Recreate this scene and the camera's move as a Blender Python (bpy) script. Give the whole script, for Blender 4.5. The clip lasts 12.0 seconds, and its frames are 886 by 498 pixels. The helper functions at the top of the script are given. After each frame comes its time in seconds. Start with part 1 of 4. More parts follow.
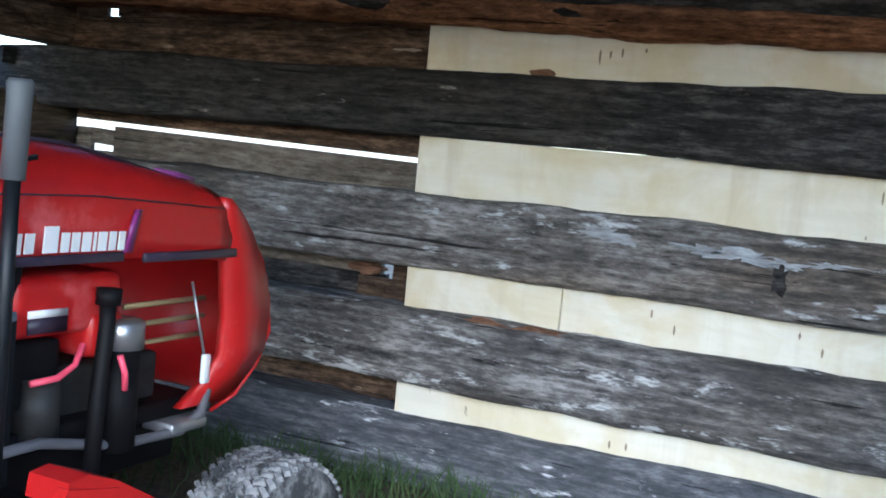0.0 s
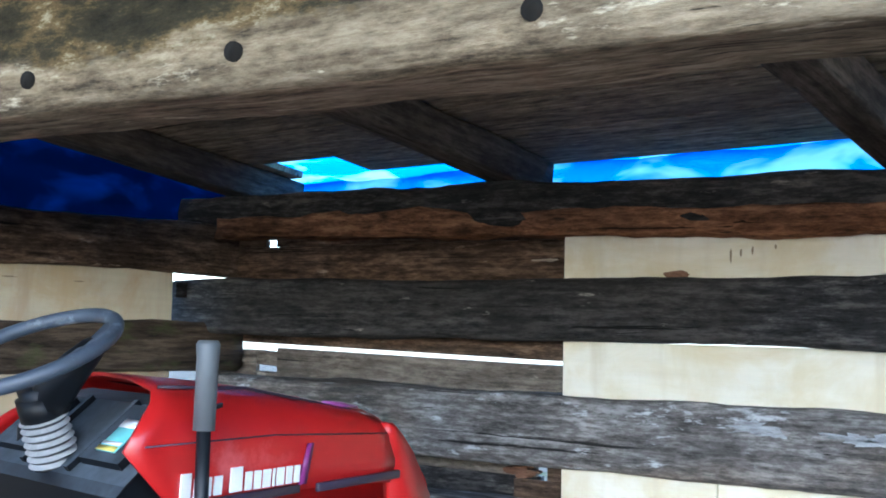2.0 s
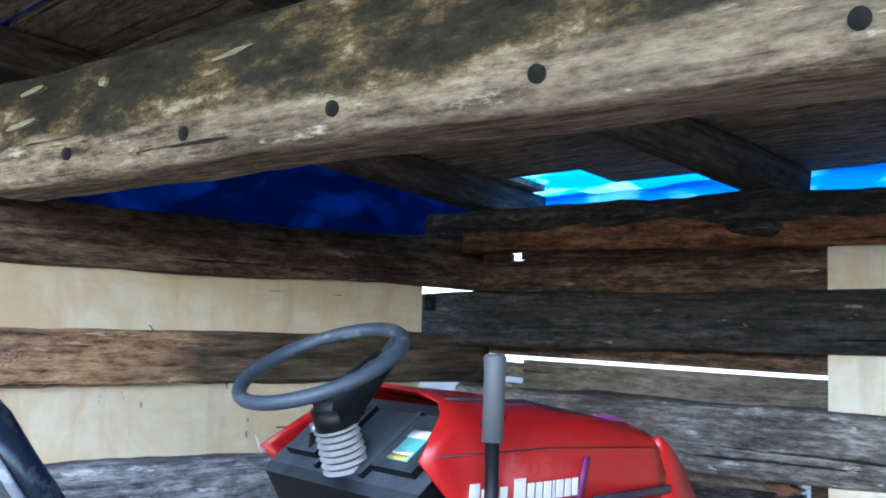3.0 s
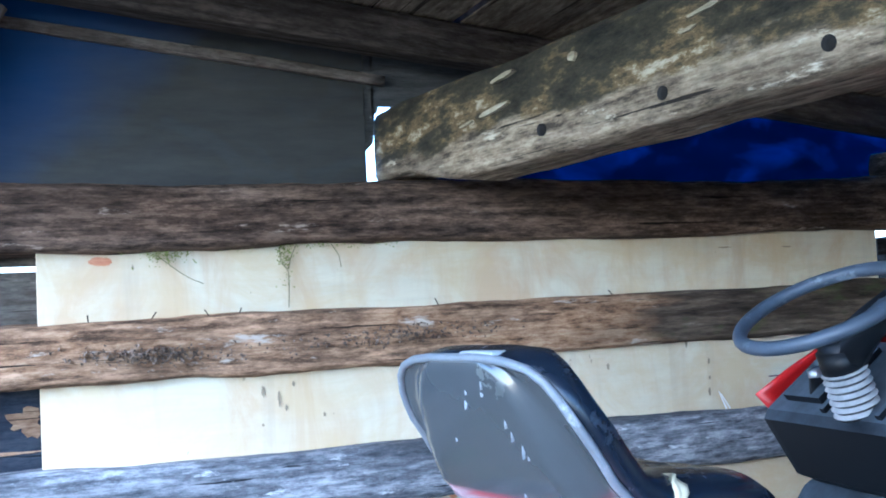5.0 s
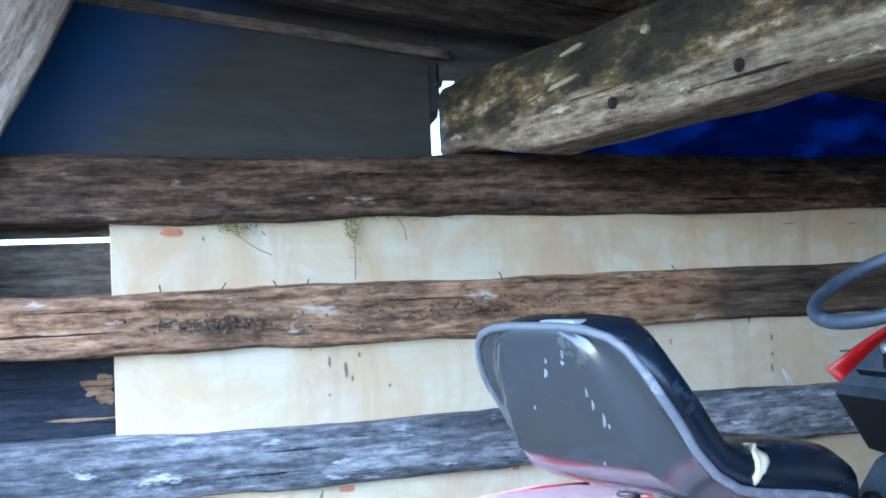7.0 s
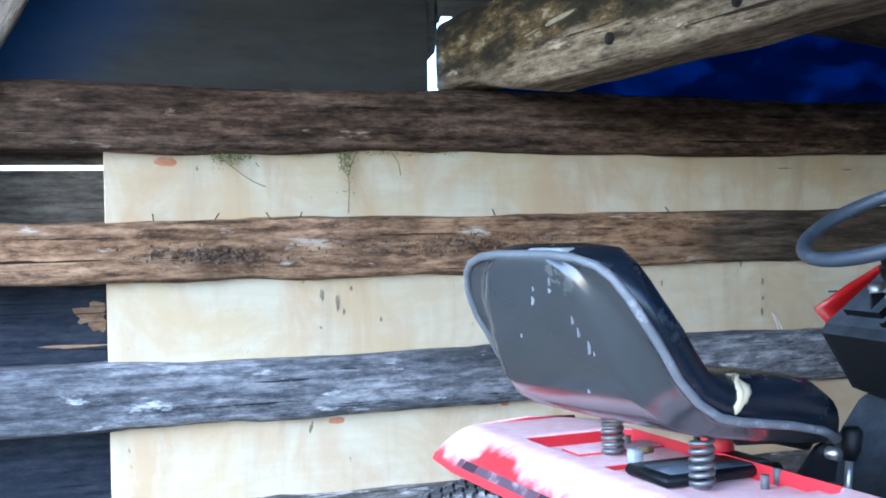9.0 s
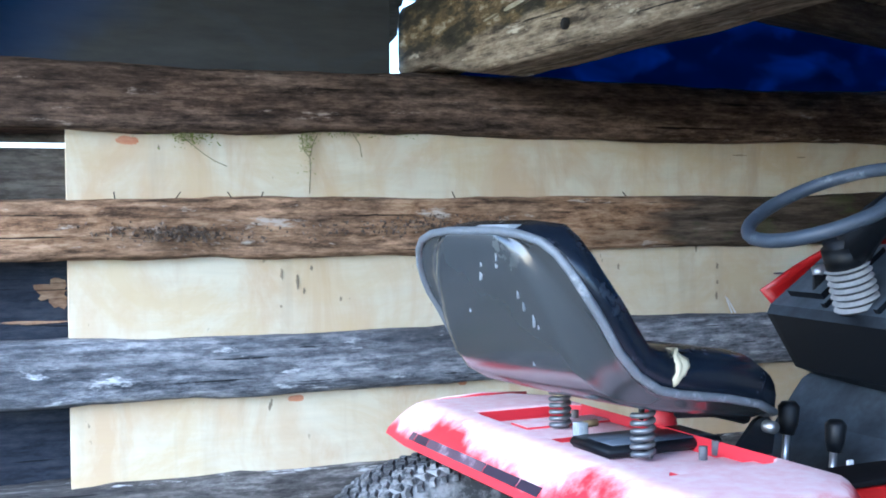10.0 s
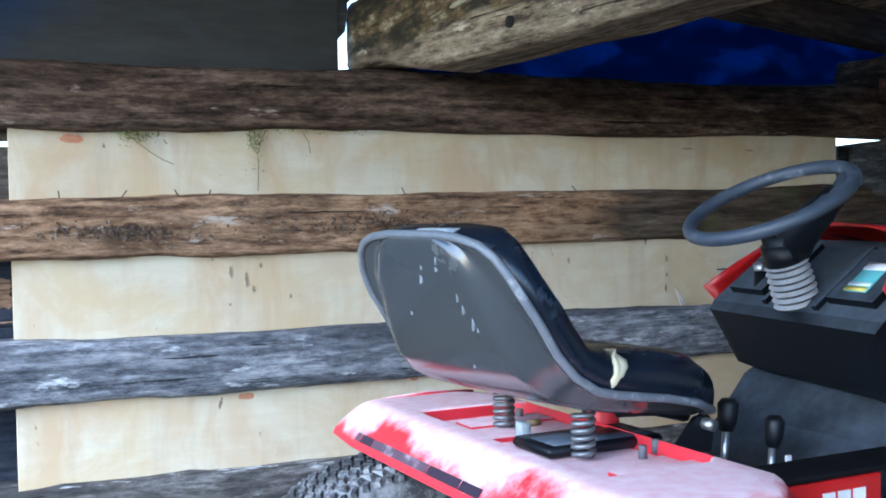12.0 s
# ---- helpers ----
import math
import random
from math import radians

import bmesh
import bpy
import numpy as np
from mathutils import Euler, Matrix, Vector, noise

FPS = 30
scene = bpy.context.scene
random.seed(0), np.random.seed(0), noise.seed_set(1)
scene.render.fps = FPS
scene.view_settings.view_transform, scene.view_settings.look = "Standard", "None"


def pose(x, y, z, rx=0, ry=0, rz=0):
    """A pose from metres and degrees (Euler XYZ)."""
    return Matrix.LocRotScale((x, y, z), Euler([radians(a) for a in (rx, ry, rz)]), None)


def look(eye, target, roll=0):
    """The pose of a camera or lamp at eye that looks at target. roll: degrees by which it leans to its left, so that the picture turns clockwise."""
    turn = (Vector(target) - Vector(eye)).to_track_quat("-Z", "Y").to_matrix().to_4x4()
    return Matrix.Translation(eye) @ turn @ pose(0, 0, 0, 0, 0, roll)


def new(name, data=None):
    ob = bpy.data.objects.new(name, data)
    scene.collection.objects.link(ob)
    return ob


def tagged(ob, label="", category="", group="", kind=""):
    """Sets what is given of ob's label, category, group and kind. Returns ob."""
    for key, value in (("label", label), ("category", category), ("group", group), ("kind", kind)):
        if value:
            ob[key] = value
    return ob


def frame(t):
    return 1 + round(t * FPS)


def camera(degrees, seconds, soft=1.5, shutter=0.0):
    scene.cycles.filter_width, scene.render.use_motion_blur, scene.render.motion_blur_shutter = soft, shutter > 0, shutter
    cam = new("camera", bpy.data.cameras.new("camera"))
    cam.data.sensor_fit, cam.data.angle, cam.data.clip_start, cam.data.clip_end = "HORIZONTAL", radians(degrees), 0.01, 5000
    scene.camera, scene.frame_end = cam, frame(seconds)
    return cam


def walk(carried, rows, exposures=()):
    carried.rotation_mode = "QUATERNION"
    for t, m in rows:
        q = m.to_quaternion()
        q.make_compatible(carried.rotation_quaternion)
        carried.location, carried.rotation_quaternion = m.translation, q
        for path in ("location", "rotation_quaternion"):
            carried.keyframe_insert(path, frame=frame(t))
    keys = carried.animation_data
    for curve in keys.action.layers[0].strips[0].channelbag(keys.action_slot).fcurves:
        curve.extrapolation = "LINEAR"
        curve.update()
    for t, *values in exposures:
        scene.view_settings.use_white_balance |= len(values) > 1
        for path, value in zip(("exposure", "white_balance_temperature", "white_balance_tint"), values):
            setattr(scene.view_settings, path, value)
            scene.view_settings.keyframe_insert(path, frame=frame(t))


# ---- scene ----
cam = camera(44.14, 12.0, soft=1.8)
PATH = [
    (0.0, pose(-2.223, -2.745, 0.998, 85.17, -5.53, -59.19)),
    (0.3, pose(-2.228, -2.794, 1.006, 87.05, -3.79, -58.97)),
    (0.5, pose(-2.232, -2.826, 1.011, 86.21, -2.63, -58.82)),
    (1.0, pose(-2.247, -2.814, 1.031, 88.50, -1.24, -55.82)),
    (1.5, pose(-2.298, -2.820, 1.071, 91.98, -1.26, -53.80)),
    (2.0, pose(-2.340, -2.814, 1.080, 93.97, -1.28, -51.69)),
    (2.5, pose(-2.381, -2.779, 1.086, 94.47, -1.30, -47.52)),
    (3.0, pose(-2.435, -2.743, 1.084, 94.25, -1.31, -40.79)),
    (3.2, pose(-2.451, -2.724, 1.086, 94.34, -1.28, -38.31)),
    (5.0, pose(-2.613, -2.687, 1.053, 93.10, 2.99, -20.60)),
    (5.5, pose(-2.659, -2.687, 1.050, 93.49, 2.66, -18.63)),
    (6.0, pose(-2.669, -2.689, 1.049, 93.06, 2.33, -18.35)),
    (6.5, pose(-2.668, -2.685, 1.048, 92.54, 2.13, -18.30)),
    (7.0, pose(-2.668, -2.685, 1.042, 92.08, 2.50, -18.29)),
    (7.2, pose(-2.668, -2.686, 1.039, 91.5, 2.4, -18.29)),
    (9.0, pose(-2.659, -2.691, 1.011, 89.35, 1.25, -18.43)),
    (9.5, pose(-2.648, -2.731, 0.996, 88.93, 0.54, -19.96)),
    (10.0, pose(-2.644, -2.739, 0.993, 88.71, 0.64, -19.93)),
    (10.5, pose(-2.644, -2.739, 0.993, 88.50, 0.26, -19.89)),
    (11.0, pose(-2.646, -2.741, 0.988, 88.44, -0.07, -19.89)),
    (11.5, pose(-2.641, -2.744, 0.982, 89.34, 0.34, -20.04)),
    (12.0, pose(-2.614, -2.753, 1.017, 87.98, 1.05, -21.91)),
]
walk(cam, PATH, [(0.0, 2.4, 5250, 8), (1.0, 2.5, 5250, 8), (2.0, 2.9, 5100, 8), (3.2, 2.85, 4900, 8), (5.0, 2.85, 4500, 8), (5.5, 2.68, 4450, 8), (7.0, 2.6, 4500, 8), (9.0, 2.5, 4800, 8), (10.0, 2.42, 4850, 8), (11.2, 2.35, 4900, 8), (12.0, 2.25, 4950, 8)])

# ---- light ----
world = bpy.data.worlds.new("sky")
scene.world = world
world.use_nodes = True
wn = world.node_tree
sky = wn.nodes.new("ShaderNodeTexSky")
sky.sky_type, sky.sun_disc = "NISHITA", False
sky.sun_elevation, sky.sun_rotation = radians(32), radians(240.5)
sky.air_density, sky.dust_density = 1.0, 1.2
wn.nodes["Background"].inputs["Strength"].default_value = 0.15
wn.links.new(sky.outputs[0], wn.nodes["Background"].inputs["Color"])
sun = new("sun", bpy.data.lights.new("sun", "SUN"))
sun.data.energy, sun.data.angle, sun.data.color = 0.75, radians(35), (0.96, 0.98, 1.0)
sun.matrix_world = look((-4.6, -2.6, 3.3), (0, 0, 0))


# ---- materials ----
def nodes(name, rough=0.8, metal=0.0, spec=0.4):
    m = bpy.data.materials.new(name)
    m.use_nodes = True
    b = m.node_tree.nodes["Principled BSDF"]
    b.inputs["Roughness"].default_value, b.inputs["Metallic"].default_value = rough, metal
    b.inputs["Specular IOR Level"].default_value = spec
    return m, m.node_tree, b


def ramp(nt, fac, stops):
    r = nt.nodes.new("ShaderNodeValToRGB")
    while len(r.color_ramp.elements) < len(stops):
        r.color_ramp.elements.new(0.5)
    for e, (p, c) in zip(r.color_ramp.elements, stops):
        e.position, e.color = p, (*c, 1) if len(c) == 3 else c
    nt.links.new(fac, r.inputs[0])
    return r.outputs[0]


def noise_fac(nt, scale, stretch=(1, 1, 1), detail=6, rough=0.6, seed=True, distortion=0.0):
    """Noise in object space, shifted from thing to thing."""
    co = nt.nodes.new("ShaderNodeTexCoord")
    mp = nt.nodes.new("ShaderNodeMapping")
    mp.inputs["Scale"].default_value = stretch
    nt.links.new(co.outputs["Object"], mp.inputs[0])
    out = mp.outputs[0]
    if seed:
        oi = nt.nodes.new("ShaderNodeObjectInfo")
        mul = nt.nodes.new("ShaderNodeMath")
        mul.operation = "MULTIPLY"
        mul.inputs[1].default_value = 37.0
        nt.links.new(oi.outputs["Random"], mul.inputs[0])
        ad = nt.nodes.new("ShaderNodeVectorMath")
        nt.links.new(out, ad.inputs[0])
        nt.links.new(mul.outputs[0], ad.inputs[1])
        out = ad.outputs[0]
    n = nt.nodes.new("ShaderNodeTexNoise")
    n.inputs["Scale"].default_value, n.inputs["Detail"].default_value = scale, detail
    n.inputs["Roughness"].default_value, n.inputs["Distortion"].default_value = rough, distortion
    nt.links.new(out, n.inputs["Vector"])
    return n.outputs["Fac"]


def mix(nt, fac, a, b, blend="MIX"):
    m = nt.nodes.new("ShaderNodeMix")
    m.data_type, m.blend_type = "RGBA", blend
    for sock, v in ((m.inputs[0], fac), (m.inputs[6], a), (m.inputs[7], b)):
        if isinstance(v, (tuple, list)):
            sock.default_value = (*v, 1)
        elif isinstance(v, (int, float)):
            sock.default_value = v
        else:
            nt.links.new(v, sock)
    return m.outputs[2]


def bump(nt, b, height, strength=0.5, distance=0.01):
    n = nt.nodes.new("ShaderNodeBump")
    n.inputs["Strength"].default_value, n.inputs["Distance"].default_value = strength, distance
    nt.links.new(height, n.inputs["Height"])
    nt.links.new(n.outputs[0], b.inputs["Normal"])


def wood(name, dark, mid, light, flake=None, amount=0.6, moss=None, axis=0, rough=0.9, relief=0.6, contrast=0.13, alt=None, cracks=True):
    """Weathered wood with grain along the given axis, blotches, and pale or coloured flakes."""
    m, nt, b = nodes(name, rough, 0, 0.25)
    st = [10, 10, 10]
    st[axis] = 0.7
    grain = noise_fac(nt, 5, st, 8, 0.65)
    bst = [1, 3, 3]
    bst[0], bst[axis] = bst[axis], bst[0]
    bst[axis] = 1
    blot = noise_fac(nt, 3.2, bst, 5, 0.62)
    fst2 = [16, 16, 16]
    fst2[axis] = 4.5
    fine = noise_fac(nt, 4, fst2, 5, 0.75)
    mixed = nt.nodes.new("ShaderNodeMix")
    mixed.inputs[0].default_value = 0.5
    nt.links.new(grain, mixed.inputs[2])
    nt.links.new(fine, mixed.inputs[3])
    grain = mixed.outputs[0]
    contrast *= 0.8
    col = ramp(nt, grain, [(0.5 - contrast, dark), (0.5, mid), (0.5 + contrast, light)])
    if alt:
        ast = [2.2, 2.2, 2.2]
        ast[axis] = 0.7
        broad = noise_fac(nt, 1.6, ast, 4, 0.55)
        col = mix(nt, ramp(nt, broad, [(0.44, (0, 0, 0)), (0.56, (1, 1, 1))]), col, ramp(nt, grain, [(0.5 - contrast, dark), (0.5, tuple(0.55 * c for c in alt)), (0.5 + contrast, tuple(1.25 * c for c in alt))]))
    col = mix(nt, ramp(nt, blot, [(0.40, (0, 0, 0)), (0.62, (1, 1, 1))]), col, mix(nt, 0.5, col, dark))
    if cracks:
        cst = [30, 30, 30]
        cst[axis] = 0.6
        crk = noise_fac(nt, 2.6, cst, 4, 0.55)
        slit = ramp(nt, crk, [(0.32, (1, 1, 1)), (0.35, (0, 0, 0))])
        col = mix(nt, slit, col, tuple(c * 0.35 for c in dark))
    if flake:
        fst = [4, 9, 9]
        fst[0], fst[axis] = fst[axis], fst[0]
        fst[axis] = 2.2
        fl = noise_fac(nt, 2.6, fst, 7, 0.7)
        col = mix(nt, ramp(nt, fl, [(amount, (0, 0, 0)), (amount + 0.07, (1, 1, 1))]), col, flake)
    if moss:
        mo = noise_fac(nt, 4, (1, 1, 1), 6, 0.7)
        col = mix(nt, ramp(nt, mo, [(0.52, (0, 0, 0)), (0.7, (0.7, 0.7, 0.7))]), col, moss)
    nt.links.new(col, b.inputs["Base Color"])
    bump(nt, b, grain, relief, 0.02)
    return m


def paint(name, colour, rough=0.35, dust=None, dust_at=0.55, spec=0.5, metal=0.0, scale=6, relief=0.0):
    """Paint, plastic or metal, with blotched dust or fading."""
    m, nt, b = nodes(name, rough, metal, spec)
    f = noise_fac(nt, scale, (1, 1, 1), 6, 0.6)
    col = mix(nt, ramp(nt, f, [(0.35, (0, 0, 0)), (0.7, (1, 1, 1))]), colour, tuple(c * 0.78 for c in colour))
    if dust:
        d = noise_fac(nt, scale * 0.8, (1, 1, 1), 8, 0.7)
        k = ramp(nt, d, [(dust_at, (0, 0, 0)), (dust_at + 0.12, (1, 1, 1))])
        col = mix(nt, k, col, dust)
        nt.links.new(ramp(nt, d, [(dust_at, (rough,) * 3), (dust_at + 0.12, (0.85,) * 3)]), b.inputs["Roughness"])
    nt.links.new(col, b.inputs["Base Color"])
    if relief:
        bump(nt, b, noise_fac(nt, 60, (1, 1, 1), 4, 0.6), relief, 0.004)
    return m


def top_film(name, colour, rough, dust, lo, hi, scale=4, spec=0.5, stretch=(1, 1, 1)):
    """Paint or plastic with a ragged film on the faces that look up: dust, and the dash's painted sky sheen."""
    m, nt, b = nodes(name, rough, 0, spec)
    geo, sep = nt.nodes.new("ShaderNodeNewGeometry"), nt.nodes.new("ShaderNodeSeparateXYZ")
    nt.links.new(geo.outputs["Normal"], sep.inputs[0])
    n = noise_fac(nt, scale, stretch, 7, 0.62)
    s1 = nt.nodes.new("ShaderNodeMath")
    s1.operation = "MULTIPLY_ADD"
    s1.inputs[1].default_value = 1.3
    nt.links.new(n, s1.inputs[0])
    nt.links.new(sep.outputs[2], s1.inputs[2])
    s2 = nt.nodes.new("ShaderNodeMath")
    s2.operation = "MULTIPLY"
    s2.inputs[1].default_value = 0.5
    nt.links.new(s1.outputs[0], s2.inputs[0])
    k = ramp(nt, s2.outputs[0], [(lo, (0, 0, 0)), (hi, (1, 1, 1))])
    grain = noise_fac(nt, 40, (1, 1, 1), 5, 0.6)
    film = mix(nt, ramp(nt, grain, [(0.35, (0.75,) * 3), (0.65, (1, 1, 1))]), colour, dust)
    nt.links.new(mix(nt, k, colour, film), b.inputs["Base Color"])
    nt.links.new(ramp(nt, s2.outputs[0], [(lo, (rough,) * 3), (hi, (0.9,) * 3)]), b.inputs["Roughness"])
    return m


def cloth(name, colour, trans, bright, lo=0.5, hi=0.64):
    """Woven plastic sheet that lets light through."""
    m = bpy.data.materials.new(name)
    m.use_nodes = True
    nt = m.node_tree
    nt.nodes.clear()
    out, mixer = nt.nodes.new("ShaderNodeOutputMaterial"), nt.nodes.new("ShaderNodeMixShader")
    d, t = nt.nodes.new("ShaderNodeBsdfDiffuse"), nt.nodes.new("ShaderNodeBsdfTranslucent")
    f = noise_fac(nt, 5, (1, 1, 1), 6, 0.6, False, 1.0)
    nt.links.new(mix(nt, f, colour, tuple(c * 0.7 for c in colour)), d.inputs[0])
    # noise streaks paint fold highlights into the colour let through
    fold_glow = noise_fac(nt, 2.2, (2.0, 1.4, 4), 3, 0.5, False, 0.6)
    nt.links.new(mix(nt, ramp(nt, fold_glow, [(lo, (0, 0, 0)), (hi, (1, 1, 1))]), trans, bright), t.inputs[0])
    mixer.inputs[0].default_value = 0.6
    nt.links.new(d.outputs[0], mixer.inputs[1])
    nt.links.new(t.outputs[0], mixer.inputs[2])
    nt.links.new(mixer.outputs[0], out.inputs[0])
    return m


def strip_board(name, base, stain, dirt, amount):
    """Pale sheathing board: fine grain, brown water stains that run down, dark specks."""
    m, nt, b = nodes(name, 0.75, 0, 0.3)
    g = noise_fac(nt, 6, (0.8, 8, 8), 6, 0.6)
    col = ramp(nt, g, [(0.3, tuple(c * 0.9 for c in base)), (0.7, base)])
    s = noise_fac(nt, 4.0, (1.6, 1, 0.8), 5, 0.6, True, 0.6)
    col = mix(nt, ramp(nt, s, [(amount, (0, 0, 0)), (amount + 0.2, (0.75, 0.75, 0.75))]), col, stain)
    w = noise_fac(nt, 2.2, (1.3, 1, 2.2), 6, 0.65, True, 0.8)
    col = mix(nt, ramp(nt, w, [(0.46, (0, 0, 0)), (0.62, (0.7, 0.7, 0.7))]), col, tuple(a_ * 0.55 + b_ * 0.45 for a_, b_ in zip(stain, (0.6, 0.52, 0.3))))
    v = noise_fac(nt, 9, (1.6, 1, 0.12), 4, 0.6)
    col = mix(nt, ramp(nt, v, [(0.55, (0, 0, 0)), (0.75, (0.45, 0.45, 0.45))]), col, dirt)
    k = noise_fac(nt, 30, (1, 1, 0.5), 3, 0.5)
    col = mix(nt, ramp(nt, k, [(0.72, (0, 0, 0)), (0.76, (0.8, 0.8, 0.8))]), col, (0.12, 0.09, 0.06))
    nt.links.new(col, b.inputs["Base Color"])
    bump(nt, b, g, 0.15, 0.004)
    return m


LOG_GREY = wood("weathered_grey_log", (0.03, 0.029, 0.03), (0.13, 0.125, 0.122), (0.36, 0.35, 0.345), (0.5, 0.51, 0.52), 0.575, alt=(0.16, 0.15, 0.14), contrast=0.15)
LOG_BLUE = wood("silver_grey_log", (0.045, 0.05, 0.06), (0.2, 0.21, 0.235), (0.46, 0.475, 0.505), (0.6, 0.62, 0.65), 0.595, alt=(0.16, 0.165, 0.18))
LOG_LIME = wood("limewashed_log", (0.04, 0.037, 0.034), (0.15, 0.142, 0.135), (0.34, 0.335, 0.33), (0.46, 0.48, 0.5), 0.605, alt=(0.2, 0.17, 0.14))
# dark wood, lowered further to put some of the wall's shade into it
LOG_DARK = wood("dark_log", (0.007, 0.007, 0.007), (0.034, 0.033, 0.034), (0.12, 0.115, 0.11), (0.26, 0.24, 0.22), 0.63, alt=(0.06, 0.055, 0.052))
LOG_BROWN = wood("brown_log", (0.018, 0.011, 0.007), (0.088, 0.054, 0.034), (0.22, 0.15, 0.1), (0.34, 0.27, 0.21), 0.62, alt=(0.2, 0.135, 0.092))
LOG_TAN = wood("tan_log", (0.055, 0.032, 0.018), (0.31, 0.182, 0.098), (0.5, 0.35, 0.22), (0.5, 0.43, 0.36), 0.6, alt=(0.46, 0.29, 0.175))


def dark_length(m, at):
    """The length of the log up to a place has darker, mossy wood with a ragged border; part of the dark is the corner's
    shade painted in.
    """
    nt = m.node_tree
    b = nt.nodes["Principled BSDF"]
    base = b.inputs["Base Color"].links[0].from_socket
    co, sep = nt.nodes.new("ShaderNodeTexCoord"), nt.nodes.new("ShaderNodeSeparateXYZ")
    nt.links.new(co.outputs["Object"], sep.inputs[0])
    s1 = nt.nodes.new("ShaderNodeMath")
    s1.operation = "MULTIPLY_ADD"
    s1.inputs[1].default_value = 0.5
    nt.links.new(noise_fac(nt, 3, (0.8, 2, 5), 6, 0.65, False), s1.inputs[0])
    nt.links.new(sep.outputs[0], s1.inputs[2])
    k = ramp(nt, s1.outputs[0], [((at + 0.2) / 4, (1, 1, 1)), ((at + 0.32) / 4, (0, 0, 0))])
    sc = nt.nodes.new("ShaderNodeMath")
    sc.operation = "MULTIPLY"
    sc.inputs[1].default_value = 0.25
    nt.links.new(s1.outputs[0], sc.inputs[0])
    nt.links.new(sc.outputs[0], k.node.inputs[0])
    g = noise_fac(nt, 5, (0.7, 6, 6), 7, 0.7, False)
    dark_wood = ramp(nt, g, [(0.36, (0.012, 0.009, 0.007)), (0.5, (0.06, 0.043, 0.03)), (0.62, (0.13, 0.1, 0.07)), (0.7, (0.24, 0.2, 0.15))])
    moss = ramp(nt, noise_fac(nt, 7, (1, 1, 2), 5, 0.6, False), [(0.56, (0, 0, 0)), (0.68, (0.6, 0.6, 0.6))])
    nt.links.new(mix(nt, k, base, mix(nt, moss, dark_wood, (0.07, 0.08, 0.03))), b.inputs["Base Color"])


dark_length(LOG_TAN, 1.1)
LOG_ORANGE = wood("orange_pole", (0.05, 0.02, 0.008), (0.19, 0.082, 0.034), (0.38, 0.185, 0.085), (0.03, 0.016, 0.01), 0.62)
# mottled wood darkened, the shade under the eave put into its tones
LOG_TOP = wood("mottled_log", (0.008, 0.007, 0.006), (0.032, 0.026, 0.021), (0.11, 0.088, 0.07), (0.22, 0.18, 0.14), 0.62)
HOLE_SHADE = paint("bored_hole_shade", (0.01, 0.008, 0.006), 0.95)
BEAM = wood("hewn_beam", (0.055, 0.042, 0.027), (0.25, 0.195, 0.125), (0.46, 0.38, 0.26), (0.56, 0.49, 0.36), 0.6, contrast=0.13)


def mossy_top(m):
    """A mossy, near-black upper half with a ragged border on the beam."""
    nt = m.node_tree
    b = nt.nodes["Principled BSDF"]
    base = b.inputs["Base Color"].links[0].from_socket
    co, sep = nt.nodes.new("ShaderNodeTexCoord"), nt.nodes.new("ShaderNodeSeparateXYZ")
    nt.links.new(co.outputs["Object"], sep.inputs[0])
    n = noise_fac(nt, 5, (0.7, 1, 2), 7, 0.65, False)
    s1 = nt.nodes.new("ShaderNodeMath")
    s1.operation = "MULTIPLY_ADD"
    s1.inputs[1].default_value = 0.16
    nt.links.new(n, s1.inputs[0])
    nt.links.new(sep.outputs[2], s1.inputs[2])
    k = ramp(nt, s1.outputs[0], [(0.045, (0, 0, 0)), (0.06, (1, 1, 1))])
    g = noise_fac(nt, 9, (0.6, 1, 1.6), 8, 0.75, False)
    moss = ramp(nt, g, [(0.36, (0.012, 0.011, 0.008)), (0.5, (0.045, 0.038, 0.022)), (0.58, (0.15, 0.105, 0.045)), (0.66, (0.42, 0.37, 0.26))])
    nt.links.new(mix(nt, k, base, moss), b.inputs["Base Color"])
    return m


mossy_top(BEAM)
PLANK = wood("weathered_plank", (0.06, 0.05, 0.04), (0.16, 0.135, 0.11), (0.27, 0.235, 0.195), (0.36, 0.32, 0.27), 0.64)
DECK = wood("roof_board", (0.06, 0.047, 0.033), (0.2, 0.155, 0.103), (0.36, 0.29, 0.2), (0.4, 0.33, 0.22), 0.64, axis=1)
RAFTER = wood("rafter_wood", (0.02, 0.016, 0.013), (0.065, 0.052, 0.042), (0.13, 0.105, 0.085))
PALE = wood("pale_plank", (0.2, 0.16, 0.13), (0.42, 0.36, 0.3), (0.6, 0.53, 0.46), (0.68, 0.63, 0.57), 0.6)
STRIP_B = strip_board("stained_sheathing", (0.65, 0.59, 0.44), (0.5, 0.35, 0.2), (0.4, 0.32, 0.22), 0.43)
STRIP_A = strip_board("pale_sheathing", (0.74, 0.71, 0.6), (0.6, 0.53, 0.36), (0.5, 0.44, 0.32), 0.5)
NAVY = wood("blackened_panel", (0.012, 0.015, 0.024), (0.028, 0.034, 0.05), (0.05, 0.056, 0.072), (0.2, 0.15, 0.1), 0.7)
GABLE = wood("grey_gable_board", (0.045, 0.047, 0.047), (0.095, 0.097, 0.095), (0.15, 0.15, 0.145), contrast=0.25, cracks=False)
# one tarp as a shaded and a lit copy, the light put into the colours
TARP_SHADED = cloth("shaded_blue_tarp", (0.001, 0.009, 0.05), (0.0, 0.003, 0.02), (0.0, 0.014, 0.085), 0.5, 0.72)
